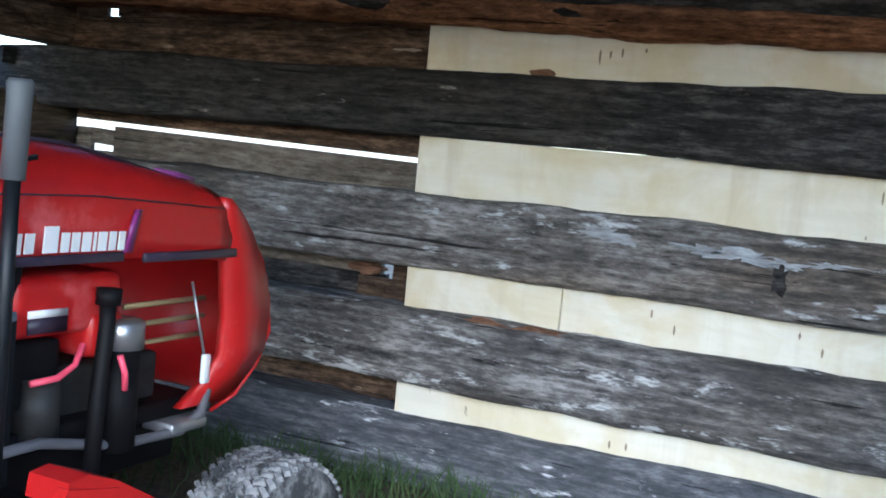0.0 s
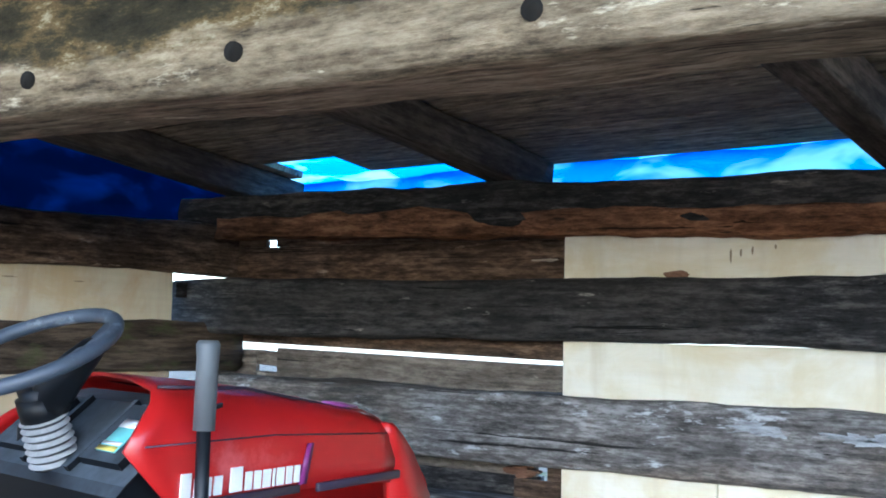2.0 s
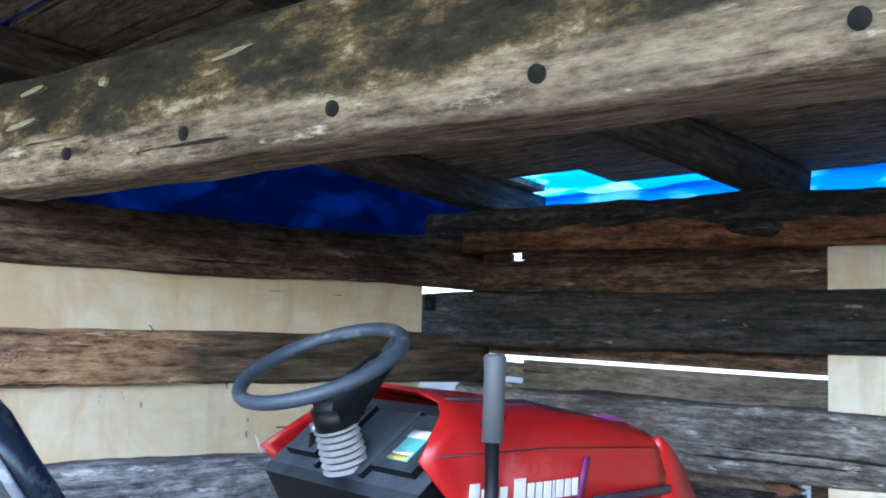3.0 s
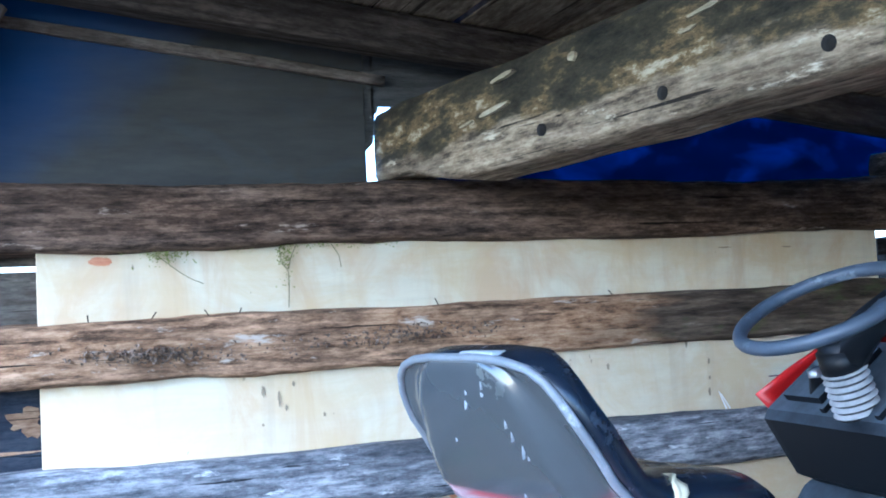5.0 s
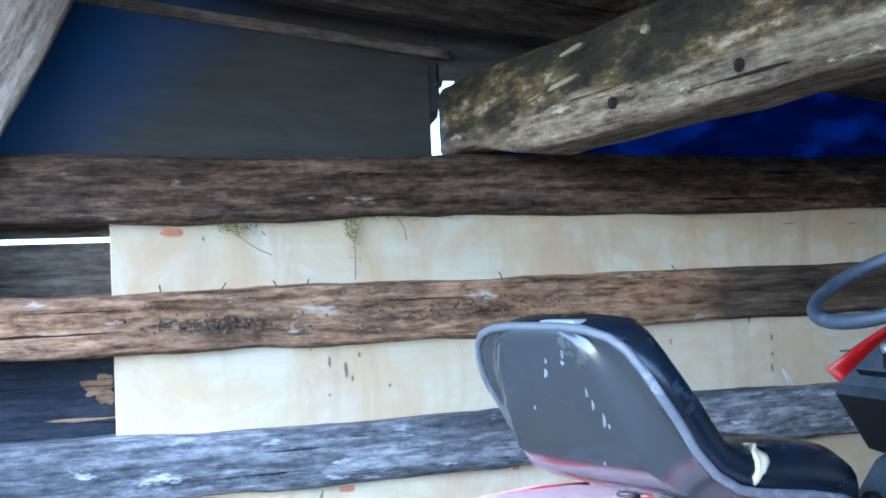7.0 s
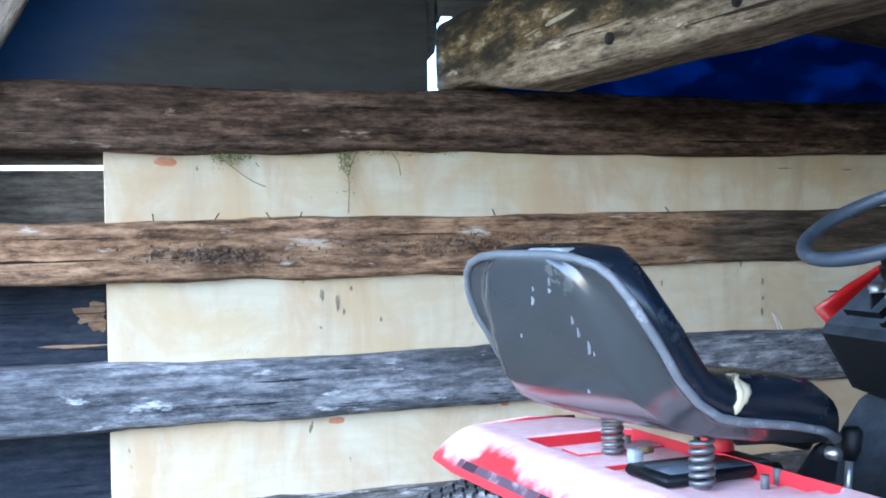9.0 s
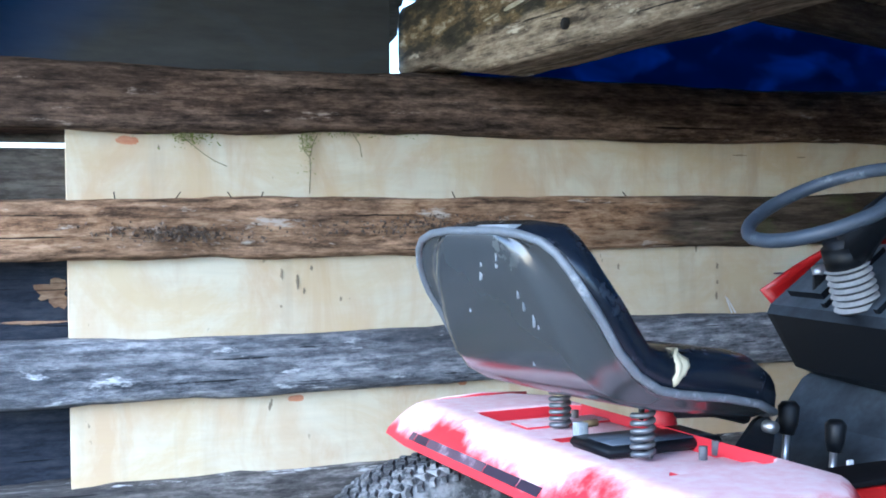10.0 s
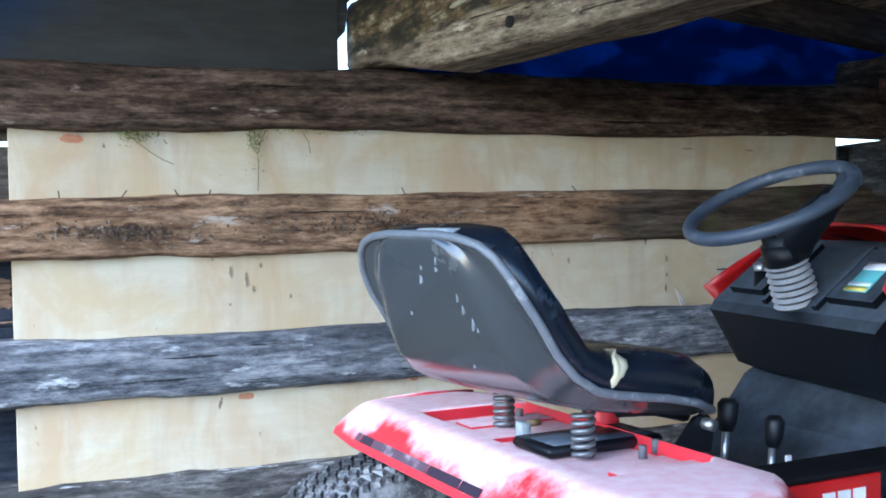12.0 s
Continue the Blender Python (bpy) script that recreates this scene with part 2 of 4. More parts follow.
TARP_LIT = cloth("lit_blue_tarp", (0.005, 0.1, 0.4), (0.0, 0.36, 1.0), (0.5, 0.95, 1.0), 0.46, 0.6)
TARP_GLOW = cloth("blue_glow_tarp", (0.06, 0.2, 0.6), (0.0, 0.01, 0.05), (0.0, 0.02, 0.08))


def fade_blue_glow(m):
    """Paints a blue glow on the sheet that fades into the gable's grey."""
    nt = m.node_tree
    d = [n for n in nt.nodes if n.type == "BSDF_DIFFUSE"][0]
    base = d.inputs[0].links[0].from_socket
    co, sep = nt.nodes.new("ShaderNodeTexCoord"), nt.nodes.new("ShaderNodeSeparateXYZ")
    nt.links.new(co.outputs["Object"], sep.inputs[0])
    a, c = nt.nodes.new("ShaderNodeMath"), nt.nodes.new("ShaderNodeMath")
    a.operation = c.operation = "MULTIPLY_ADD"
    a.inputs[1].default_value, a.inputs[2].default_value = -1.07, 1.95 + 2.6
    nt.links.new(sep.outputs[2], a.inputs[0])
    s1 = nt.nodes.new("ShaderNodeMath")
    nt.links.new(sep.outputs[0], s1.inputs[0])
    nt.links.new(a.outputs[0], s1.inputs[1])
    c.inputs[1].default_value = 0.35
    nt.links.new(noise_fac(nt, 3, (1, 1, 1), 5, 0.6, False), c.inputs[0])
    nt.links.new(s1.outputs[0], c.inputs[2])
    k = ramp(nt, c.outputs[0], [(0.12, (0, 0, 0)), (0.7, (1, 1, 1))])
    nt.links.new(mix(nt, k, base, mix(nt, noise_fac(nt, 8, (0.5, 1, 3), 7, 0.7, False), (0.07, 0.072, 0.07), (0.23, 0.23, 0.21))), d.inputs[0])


fade_blue_glow(TARP_GLOW)
RED = paint("red_paint", (0.45, 0.012, 0.012), 0.32, (0.55, 0.09, 0.09), 0.6)
RED_DUSTY = top_film("dusty_red_paint", (0.62, 0.03, 0.045), 0.4, (0.84, 0.64, 0.66), 0.635, 0.73, 5)
BLACK = paint("black_plastic", (0.006, 0.0075, 0.01), 0.45, (0.022, 0.026, 0.032), 0.6, spec=0.3)
VINYL = paint("black_vinyl", (0.009, 0.014, 0.025), 0.26, (0.085, 0.105, 0.14), 0.57, scale=11)
SHELL = paint("seat_shell_metal", (0.05, 0.056, 0.06), 0.16, (0.11, 0.115, 0.105), 0.6, spec=1.0, scale=3)
PIPING = paint("pale_piping", (0.16, 0.175, 0.195), 0.5, (0.34, 0.36, 0.38), 0.55, scale=40)
RUBBER = paint("tyre_rubber", (0.05, 0.052, 0.055), 0.85, (0.26, 0.265, 0.27), 0.46, scale=16, relief=0.4)
WHEEL_GREY = paint("steering_vinyl", (0.055, 0.07, 0.095), 0.5, (0.2, 0.235, 0.28), 0.53, scale=16)
BELLOWS = top_film("grey_bellows", (0.06, 0.063, 0.066), 0.6, (0.3, 0.3, 0.3), 0.35, 0.6, 8)
DULL_BOLT = paint("dull_bolt", (0.12, 0.12, 0.13), 0.6, (0.2, 0.16, 0.14), 0.55)
STEEL = paint("steel", (0.42, 0.43, 0.44), 0.35, (0.2, 0.15, 0.1), 0.64, metal=0.8)
SPRING = paint("spring_steel", (0.22, 0.23, 0.24), 0.45, metal=0.7)
GRIP = paint("grey_grip", (0.1, 0.108, 0.115), 0.55)
CHIP = paint("bared_metal", (0.3, 0.32, 0.34), 0.6)
FADED_DECAL = paint("faded_decal", (0.1, 0.065, 0.09), 0.5, (0.42, 0.32, 0.36), 0.52, scale=14)
TAPE = paint("pale_tape", (0.38, 0.42, 0.46), 0.5, (0.2, 0.22, 0.25), 0.55, scale=20)
WHITE = paint("white_decal", (0.8, 0.8, 0.8), 0.4)
DECAL_DARK = paint("dark_decal", (0.035, 0.025, 0.045), 0.4, (0.12, 0.08, 0.1), 0.58, scale=20)
# bluish film paints the sky's reflection on the dash's upper faces
DASH = top_film("sky_sheen_dash_plastic", (0.005, 0.0065, 0.009), 0.5, (0.075, 0.092, 0.112), 0.5, 0.78, 6, spec=0.18)
GREEN_TAG = paint("teal_decal", (0.18, 0.5, 0.5), 0.4)
YELLOW_TAG = paint("yellow_decal", (0.7, 0.6, 0.12), 0.4)
FOAM = paint("foam", (0.62, 0.56, 0.38), 0.95)
PINK = paint("pink_hose", (0.75, 0.08, 0.14), 0.4)
BRASS = paint("brass", (0.34, 0.24, 0.12), 0.5, metal=0.3)
RIM_MAT = paint("wheel_rim", (0.6, 0.6, 0.58), 0.45)
# engine colours taken near black to hold the shade under the hood
ENGINE_GREY = paint("cast_metal", (0.03, 0.03, 0.03), 0.6, (0.015, 0.013, 0.01), 0.5, metal=0.2)
DEEP_BLACK = paint("deep_black", (0.006, 0.006, 0.007), 0.6, spec=0.15)


def soil(name):
    m, nt, b = nodes(name, 0.95, 0, 0.2)
    f, g = noise_fac(nt, 4, (1, 1, 1), 8, 0.65, False), noise_fac(nt, 45, (1, 1, 1), 5, 0.6, False)
    col = ramp(nt, f, [(0.35, (0.07, 0.058, 0.043)), (0.52, (0.15, 0.125, 0.095)), (0.66, (0.07, 0.095, 0.035))])
    col = mix(nt, ramp(nt, g, [(0.4, (0, 0, 0)), (0.65, (1, 1, 1))]), col, mix(nt, 0.5, col, (0.03, 0.025, 0.02)))
    nt.links.new(col, b.inputs["Base Color"])
    bump(nt, b, g, 0.8, 0.02)
    return m


SOIL = soil("trodden_soil")
GRASS = paint("grass_blades", (0.045, 0.085, 0.022), 0.8, (0.1, 0.09, 0.04), 0.55, scale=8)
MOSS = paint("moss", (0.26, 0.28, 0.075), 0.9, (0.42, 0.4, 0.16), 0.55, scale=40)


# ---- mesh helpers ----
def part(name, bm, material, parent=None, label="", smooth=True):
    me = bpy.data.meshes.new(name)
    bm.to_mesh(me)
    bm.free()
    me.materials.append(material)
    if smooth:
        me.polygons.foreach_set("use_smooth", [True] * len(me.polygons))
    ob = new(name, me)
    if parent:
        ob.parent = parent
    if label:
        ob["label"] = label
    return ob


def thing(name, m, label, category, group="", kind=""):
    ob = new(name)
    ob.empty_display_size = 0.1
    ob.matrix_world = m
    return tagged(ob, label, category, group, kind)


def box(x0, x1, y0, y1, z0, z1, bevel=0.004, seg=1, bm=None):
    bm2 = bmesh.new()
    bmesh.ops.create_cube(bm2, size=1)
    for v in bm2.verts:
        v.co = ((x0 + x1) / 2 + v.co.x * (x1 - x0), (y0 + y1) / 2 + v.co.y * (y1 - y0), (z0 + z1) / 2 + v.co.z * (z1 - z0))
    if bevel:
        bmesh.ops.bevel(bm2, geom=bm2.edges[:], offset=bevel, segments=seg, profile=0.6, affect="EDGES")
    if bm is None:
        return bm2
    me = bpy.data.meshes.new("tmp")
    bm2.to_mesh(me)
    bm2.free()
    bm.from_mesh(me)
    bpy.data.meshes.remove(me)
    return bm


def loft(rows, closed=True, caps=True, bm=None):
    """Joins rows of points, each a ring (closed) or a line, into one skin."""
    bm = bm or bmesh.new()
    vs = [[bm.verts.new(p) for p in r] for r in rows]
    n = len(rows[0])
    for a, b in zip(vs, vs[1:]):
        for i in range(n if closed else n - 1):
            j = (i + 1) % n
            bm.faces.new((a[i], a[j], b[j], b[i]))
    if caps and closed:
        bm.faces.new(vs[0][::-1])
        bm.faces.new(vs[-1])
    bmesh.ops.recalc_face_normals(bm, faces=bm.faces[:])
    return bm


def solid(bm, t):
    """Gives a skin a thickness, inwards."""
    bmesh.ops.recalc_face_normals(bm, faces=bm.faces[:])
    bmesh.ops.solidify(bm, geom=bm.faces[:], thickness=t)
    return bm


def tube(points, r, sides=10, bm=None, closed=False):
    """A round bar along points."""
    bm = bm or bmesh.new()
    pts = [Vector(p) for p in points]
    rings, side = [], None
    for i, p in enumerate(pts):
        if closed:
            d = (pts[(i + 1) % len(pts)] - pts[i - 1]).normalized()
        else:
            d = (pts[min(i + 1, len(pts) - 1)] - pts[max(i - 1, 0)]).normalized()
        if side is None:
            side = d.orthogonal().normalized()
        side = (side - d * side.dot(d)).normalized()
        up = d.cross(side)
        rr = r[i] if isinstance(r, (list, tuple)) else r
        rings.append([p + (side * math.cos(a) + up * math.sin(a)) * rr for a in (2 * math.pi * k / sides for k in range(sides))])
    if closed:
        rings.append(rings[0])
    loft(rings, True, not closed, bm)
    if closed:
        bmesh.ops.remove_doubles(bm, verts=bm.verts[:], dist=1e-6)
    return bm


def spin_profile(profile, seg=32, axis="Y", bm=None, closed=True):
    """A ring turned from (radius, offset) points round an axis."""
    rows = []
    for k in range(seg + 1):
        a = 2 * math.pi * k / seg
        row = []
        for r, o in profile:
            c, s = r * math.cos(a), r * math.sin(a)
            row.append((c, o, s) if axis == "Y" else (c, s, o))
        rows.append(row)
    bm = loft(rows, closed, False, bm)
    bmesh.ops.remove_doubles(bm, verts=bm.verts[:], dist=1e-6)
    return bm


def timber(length, height, depth, seed, round_=0.35, rough=0.008, wave=0.013, taper=0.0, step=0.05):
    """A hewn or round log along x from 0, its centre on the axis: an uneven section with rounded arrises."""
    n, k = max(8, int(length / step)), 22
    rows = []
    off = Vector((seed * 7.3, seed * 3.1, seed * 1.7))
    for i in range(n + 1):
        x = length * i / n
        s = 1 - taper * i / n
        row = []
        for j in range(k):
            a = 2 * math.pi * j / k
            c, sn = math.cos(a), math.sin(a)
            e = 2 / (2 + 8 * (1 - round_))
            y = math.copysign(abs(c) ** e, c) * depth / 2 * s
            z = math.copysign(abs(sn) ** e, sn) * height / 2 * s
            p = Vector((x, y, z))
            w = noise.noise(Vector((x * 1.3, c * 0.6, sn * 0.6)) + off) * wave + noise.noise(Vector((x * 5, y * 18, z * 18)) + off) * rough + noise.noise(Vector((x * 14, y * 60, z * 60)) + off) * rough * 0.5
            row.append(p + Vector((0, c, sn)) * w)
        rows.append(row)
    return loft(rows)


# ---- ground ----
def ground_height(x, y):
    rise = 0.17 * max(0.0, min(1.0, (x + 0.75) / 0.6)) * max(0.0, min(1.0, (2.6 - x) / 1.5))
    back = 0.18 * max(0.0, min(1.0, (y + 0.55) / 0.4)) * max(0.0, min(1.0, (2.5 - y) / 1.5))
    return max(rise, back) + 0.015 * noise.noise(Vector((x * 1.7, y * 1.7, 0)))


def make_ground():
    bm = bmesh.new()
    xs = [-3000, -300, -40, -12] + [-6 + 0.16 * i for i in range(63)] + [8, 30, 300, 3000]
    ys = [-3000, -300, -40, -12] + [-6 + 0.16 * i for i in range(63)] + [8, 30, 300, 3000]
    def far_drop(x, y):
        return -0.04 * max(0.0, max(x, y) - 4.5)
    vs = [[bm.verts.new((x, y, (ground_height(x, y) if abs(x) < 7 and abs(y) < 7 else 0) + far_drop(x, y))) for x in xs] for y in ys]
    for a, b in zip(vs, vs[1:]):
        for i in range(len(xs) - 1):
            bm.faces.new((a[i], a[i + 1], b[i + 1], b[i]))
    return tagged(part("ground", bm, SOIL), "trodden brown soil with grass growing through", "ground", kind="structure")


make_ground()

# ---- log walls ----
TURN = radians(4.51)
AX = Matrix.Rotation(-math.pi / 2 + TURN, 4, "Z")


def wall_b(u, off=0.0, z=0.0):
    """Pose on the back wall: u runs from the corner towards -x, off is towards the outside."""
    return Matrix.Translation((-u, off, z)) @ Matrix.Rotation(math.pi, 4, "Z")


def wall_a(u, off=0.0, z=0.0):
    """Pose on the side wall: u runs from the corner towards -y, off is towards the outside."""
    d = Vector((math.sin(TURN), -math.cos(TURN), 0))
    nrm = Vector((math.cos(TURN), math.sin(TURN), 0))
    return Matrix.Translation(d * u + nrm * off + Vector((0, 0, z))) @ AX


wb = tagged(new("wall_back"), "log wall of weathered timbers with pale sheathing between", "wall", kind="structure")
wa = tagged(new("wall_side"), "log wall of weathered timbers with pale sheathing between", "wall", kind="structure")


def course(parent, place, u0, u1, z0, z1, mat, seed, depth=0.15, proud=0.035, name="log", tilt=0.0, **kw):
    ob = part(name, timber(u1 - u0, z1 - z0, depth, seed, **kw), mat, parent)
    ob.matrix_world = place(u0, depth / 2 - proud, (z0 + z1) / 2) @ Matrix.Rotation(tilt, 4, "Y")
    return ob


def strip(parent, place, u0, u1, z0, z1, mat, off=0.0, thick=0.014, name="board", tilt=0.0):
    bm = bmesh.new()
    box(0, u1 - u0, -thick / 2, thick / 2, -(z1 - z0) / 2, (z1 - z0) / 2, 0.0015, 1, bm)
    ob = part(name, bm, mat, parent, smooth=False)
    ob.matrix_world = place(u0, off + thick / 2, (z0 + z1) / 2) @ Matrix.Rotation(tilt, 4, "Y")
    return ob


# back wall, from the top down
course(wb, wall_b, -0.12, 3.7, 1.226, 1.388, LOG_BROWN, 1)
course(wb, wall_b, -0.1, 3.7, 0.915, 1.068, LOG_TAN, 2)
course(wb, wall_b, -0.1, 3.7, 0.566, 0.725, LOG_BLUE, 3)
course(wb, wall_b, -0.1, 3.7, 0.2, 0.375, LOG_GREY, 4)
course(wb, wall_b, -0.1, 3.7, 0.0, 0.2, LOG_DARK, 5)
strip(wb, wall_b, 0.16, 2.6, 1.055, 1.24, STRIP_B)
strip(wb, wall_b, 0.16, 2.6, 0.712, 0.925, STRIP_B)
strip(wb, wall_b, 0.16, 2.6, 0.36, 0.575, STRIP_B)
# outer boards past the sheathing's end
strip(wb, wall_b, 2.55, 3.7, 1.205, 1.30, PLANK, 0.12, 0.02)
strip(wb, wall_b, 2.55, 3.7, 1.02, 1.192, PLANK, 0.12, 0.02)
strip(wb, wall_b, 2.5, 3.7, 0.66, 0.98, NAVY, 0.1, 0.012, "panel")
strip(wb, wall_b, 2.5, 3.7, 0.3, 0.62, NAVY, 0.1, 0.012, "panel")

strip(wb, wall_b, -0.12, 0.1, 1.15, 1.2, LOG_DARK, 0.06, 0.03)

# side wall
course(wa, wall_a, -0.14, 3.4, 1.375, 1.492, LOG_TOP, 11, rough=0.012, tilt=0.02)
course(wa, wall_a, 0.05, 3.4, 1.34, 1.41, LOG_ORANGE, 12, 0.12, 0.045, "pole", rough=0.016, tilt=0.018)
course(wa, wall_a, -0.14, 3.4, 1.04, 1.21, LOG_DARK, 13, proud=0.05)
course(wa, wall_a, 0.02, 3.4, 0.716, 0.905, LOG_LIME, 14)
course(wa, wall_a, 0.02, 3.4, 0.417, 0.617, LOG_GREY, 15)
course(wa, wall_a, 0.02, 3.4, 0.16, 0.352, LOG_BLUE, 16)
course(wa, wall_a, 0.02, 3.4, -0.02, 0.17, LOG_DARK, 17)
strip(wa, wall_a, 1.29, 3.4, 1.2, 1.32, STRIP_A)
strip(wa, wall_a, 1.29, 3.4, 0.895, 1.045, STRIP_A)
strip(wa, wall_a, 1.29, 1.705, 0.61, 0.722, STRIP_A)
strip(wa, wall_a, 1.708, 3.4, 0.61, 0.722, STRIP_A, 0.002)
strip(wa, wall_a, 1.29, 3.4, 0.342, 0.425, STRIP_A)
strip(wa, wall_a, 0.0, 1.32, 1.17, 1.318, LOG_BROWN, 0.07, 0.02)
strip(wa, wall_a, 0.212, 1.32, 1.319, 1.385, LOG_BROWN, 0.068, 0.02)
strip(wa, wall_a, 0.0, 0.168, 1.319, 1.341, LOG_BROWN, 0.069, 0.02)
strip(wa, wall_a, 0.0, 0.211, 1.342, 1.385, LOG_BROWN, 0.071, 0.02)
strip(wa, wall_a, -0.1, 1.32, 1.012, 1.07, LOG_BROWN, 0.1, 0.02, tilt=0.018)
strip(wa, wall_a, 0.2, 1.32, 0.86, 0.994, PLANK, 0.1, 0.02, tilt=0.018)
strip(wa, wall_a, -0.1, 0.1, 0.86, 0.985, PLANK, 0.11, 0.02)
strip(wa, wall_a, 0.101, 0.19, 0.86, 0.916, PLANK, 0.112, 0.02)
strip(wa, wall_a, 0.101, 0.19, 0.938, 0.985, PLANK, 0.112, 0.02, tilt=0.05)
strip(wa, wall_a, 0.0, 1.165, 0.672, 0.75, PLANK, 0.09, 0.02)
# dark board stands in for the shaded gap below the pale one
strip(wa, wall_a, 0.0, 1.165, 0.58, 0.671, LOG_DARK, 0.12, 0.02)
strip(wa, wall_a, 1.195, 1.32, 0.58, 0.75, LOG_BROWN, 0.1, 0.02)
strip(wa, wall_a, 1.15, 1.21, 0.703, 0.75, LOG_BROWN, 0.085, 0.012)
strip(wa, wall_a, 1.1, 1.32, 0.58, 0.665, LOG_BROWN, 0.085, 0.012)
strip(wa, wall_a, 0.0, 1.32, 0.3, 0.45, LOG_BROWN, 0.1, 0.02)

# unseen plain log wall, added beside the opening to keep light off the corner
wf = tagged(new("shade_wall_front"), "unseen plain log wall added to shade the corner", "wall", kind="structure")


def wall_f(u, off=0.0, z=0.0):
    """Pose on the added front wall: u runs from the side wall towards -x, off is towards the outside."""
    return Matrix.Translation((0.2 - u, -3.2 - off, z))@ Matrix.Rotation(math.pi, 4, "Z")


for k in range(8):
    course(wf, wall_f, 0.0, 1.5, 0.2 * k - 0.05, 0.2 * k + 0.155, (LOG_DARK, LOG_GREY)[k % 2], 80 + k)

# ---- roof ----
SLOPE = math.atan(0.125)


def roof_z(x):
    return 1.50 - 0.125 * x


def make_roof():
    roof = tagged(new("roof"), "low shed roof of old boards under a blue tarp", "roof", kind="structure")
    # front edge carried on unseen to y0, to shade the upper walls
    y0, y1 = -3.2, 0.12
    x = 0.0
    i = 0
    while x > -3.7:
        w = 0.19 + 0.05 * random.random()
        bm = box(-w / 2, w / 2, y0, y1, 0.0, 0.022, 0.002)
        ob = part("roof_board", bm, DECK, roof, smooth=False)
        cx = x - w / 2
        ob.matrix_world = Matrix.Translation((cx, 0, roof_z(cx) + 0.085)) @ Matrix.Rotation(SLOPE, 4, "Y")
        x -= w + (0.018 if i % 4 == 2 else 0.003)
        i += 1
    # ragged boards at the eave
    for ya, yb, end in ((-3.2, -1.06, 0.3), (-1.057, -0.505, 0.2), (-0.502, -0.19, 0.03), (-0.187, 0.12, 0.21)):
        cx = end / 2 + 0.0015
        ob = part("roof_board", box(-end / 2, end / 2, ya, yb, 0.0, 0.022, 0.002), DECK, roof, smooth=False)
        ob.matrix_world = Matrix.Translation((cx, 0, roof_z(cx) + 0.085)) @ Matrix.Rotation(SLOPE, 4, "Y")
    for k, u in enumerate((0.1, 1.1, 2.12)):
        ob = part("rafter", timber(4.0, 0.1, 0.1, 30 + k, 0.2, 0.004, 0.006), RAFTER, roof)
        ob.matrix_world = Matrix.Translation((0.25, -u, roof_z(0.25) + 0.03)) @ Matrix.Rotation(math.pi, 4, "Z") @ Matrix.Rotation(-SLOPE, 4, "Y")
    # gable board under the rafter
    rows = []
    for xx in (-1.775, -3.7):
        rows.append([(xx, 0.06, 1.36), (xx, 0.08, 1.36), (xx, 0.08, roof_z(xx) + 0.05), (xx, 0.06, roof_z(xx) + 0.05)])
    part("gable_board", loft(rows), GABLE, roof, smooth=False)
    rows = []
    for xx, zz in ((-1.775, 1.475), (-1.752, 1.5), (-1.745, 1.55), (-1.752, 1.575), (-1.738, 1.58), (-1.732, 1.6), (-1.3, 1.6), (-1.2, 1.61)):
        rows.append([(xx, 0.065, zz), (xx, 0.085, zz), (xx, 0.085, roof_z(xx) + 0.05), (xx, 0.065, roof_z(xx) + 0.05)])
    part("gable_board", loft(rows), GABLE, roof, smooth=False)
    ob = part("batten", timber(1.55, 0.028, 0.02, 71, 0.1, 0.002, 0.002), PLANK, roof)
    ob.matrix_world = Matrix.Translation((-1.72, 0.045, 1.662)) @ Matrix.Rotation(math.pi, 4, "Z") @ Matrix.Rotation(-SLOPE, 4, "Y")
    return roof


make_roof()


def make_tarp():
    tarp = tagged(new("tarp"), "blue plastic tarp draped over the shed roof", "tarp")

    def sheet(name, f, nu, nv, mat):
        bm = bmesh.new()
        vs = [[bm.verts.new(f(i / nu, j / nv)) for i in range(nu + 1)] for j in range(nv + 1)]
        for a, b in zip(vs, vs[1:]):
            for i in range(nu):
                bm.faces.new((a[i], a[i + 1], b[i + 1], b[i]))
        return part(name, bm, mat, tarp)

    def fold(x, y):
        return noise.noise(Vector((x * 3, y * 3, 1.0)))
    sheet("top_sheet", lambda a, b: (-0.06 - 3.72 * a, -3.25 + 3.5 * b, roof_z(-0.06 - 3.72 * a) + 0.125 + 0.01 * fold(a * 5, b * 4)), 60, 40, TARP_SHADED)
    sheet("eave_strip", lambda a, b: (0.47 - 0.53 * a, -3.25 + 3.5 * b, roof_z(0.47 - 0.53 * a) + 0.125 + 0.015 * fold(a * 2, b * 7)), 10, 60, TARP_LIT)
    sheet("eave_flap", lambda a, b: (0.425 + 0.03 * fold(a * 6, b * 2), -3.25 + 3.5 * a, roof_z(0.42) + 0.145 - 0.18 * b), 60, 10, TARP_LIT)
    sheet("gable_flap", lambda a, b: (0.42 - 2.06 * a, 0.255 + 0.04 * fold(a * 6, b * 2), roof_z(0.42 - 2.06 * a) + 0.12 - (0.17 + 0.32 * a) * b), 60, 10, TARP_SHADED)
    # sheet added over the gable to carry its painted blue glow
    sheet("inner_sheet", lambda a, b: (-1.777 - 1.76 * a, 0.055 - 0.012 * abs(fold(a * 4, b * 2)), 1.37 + (roof_z(-1.79 - 1.75 * a) - 1.33) * b), 40, 16, TARP_GLOW)


make_tarp()


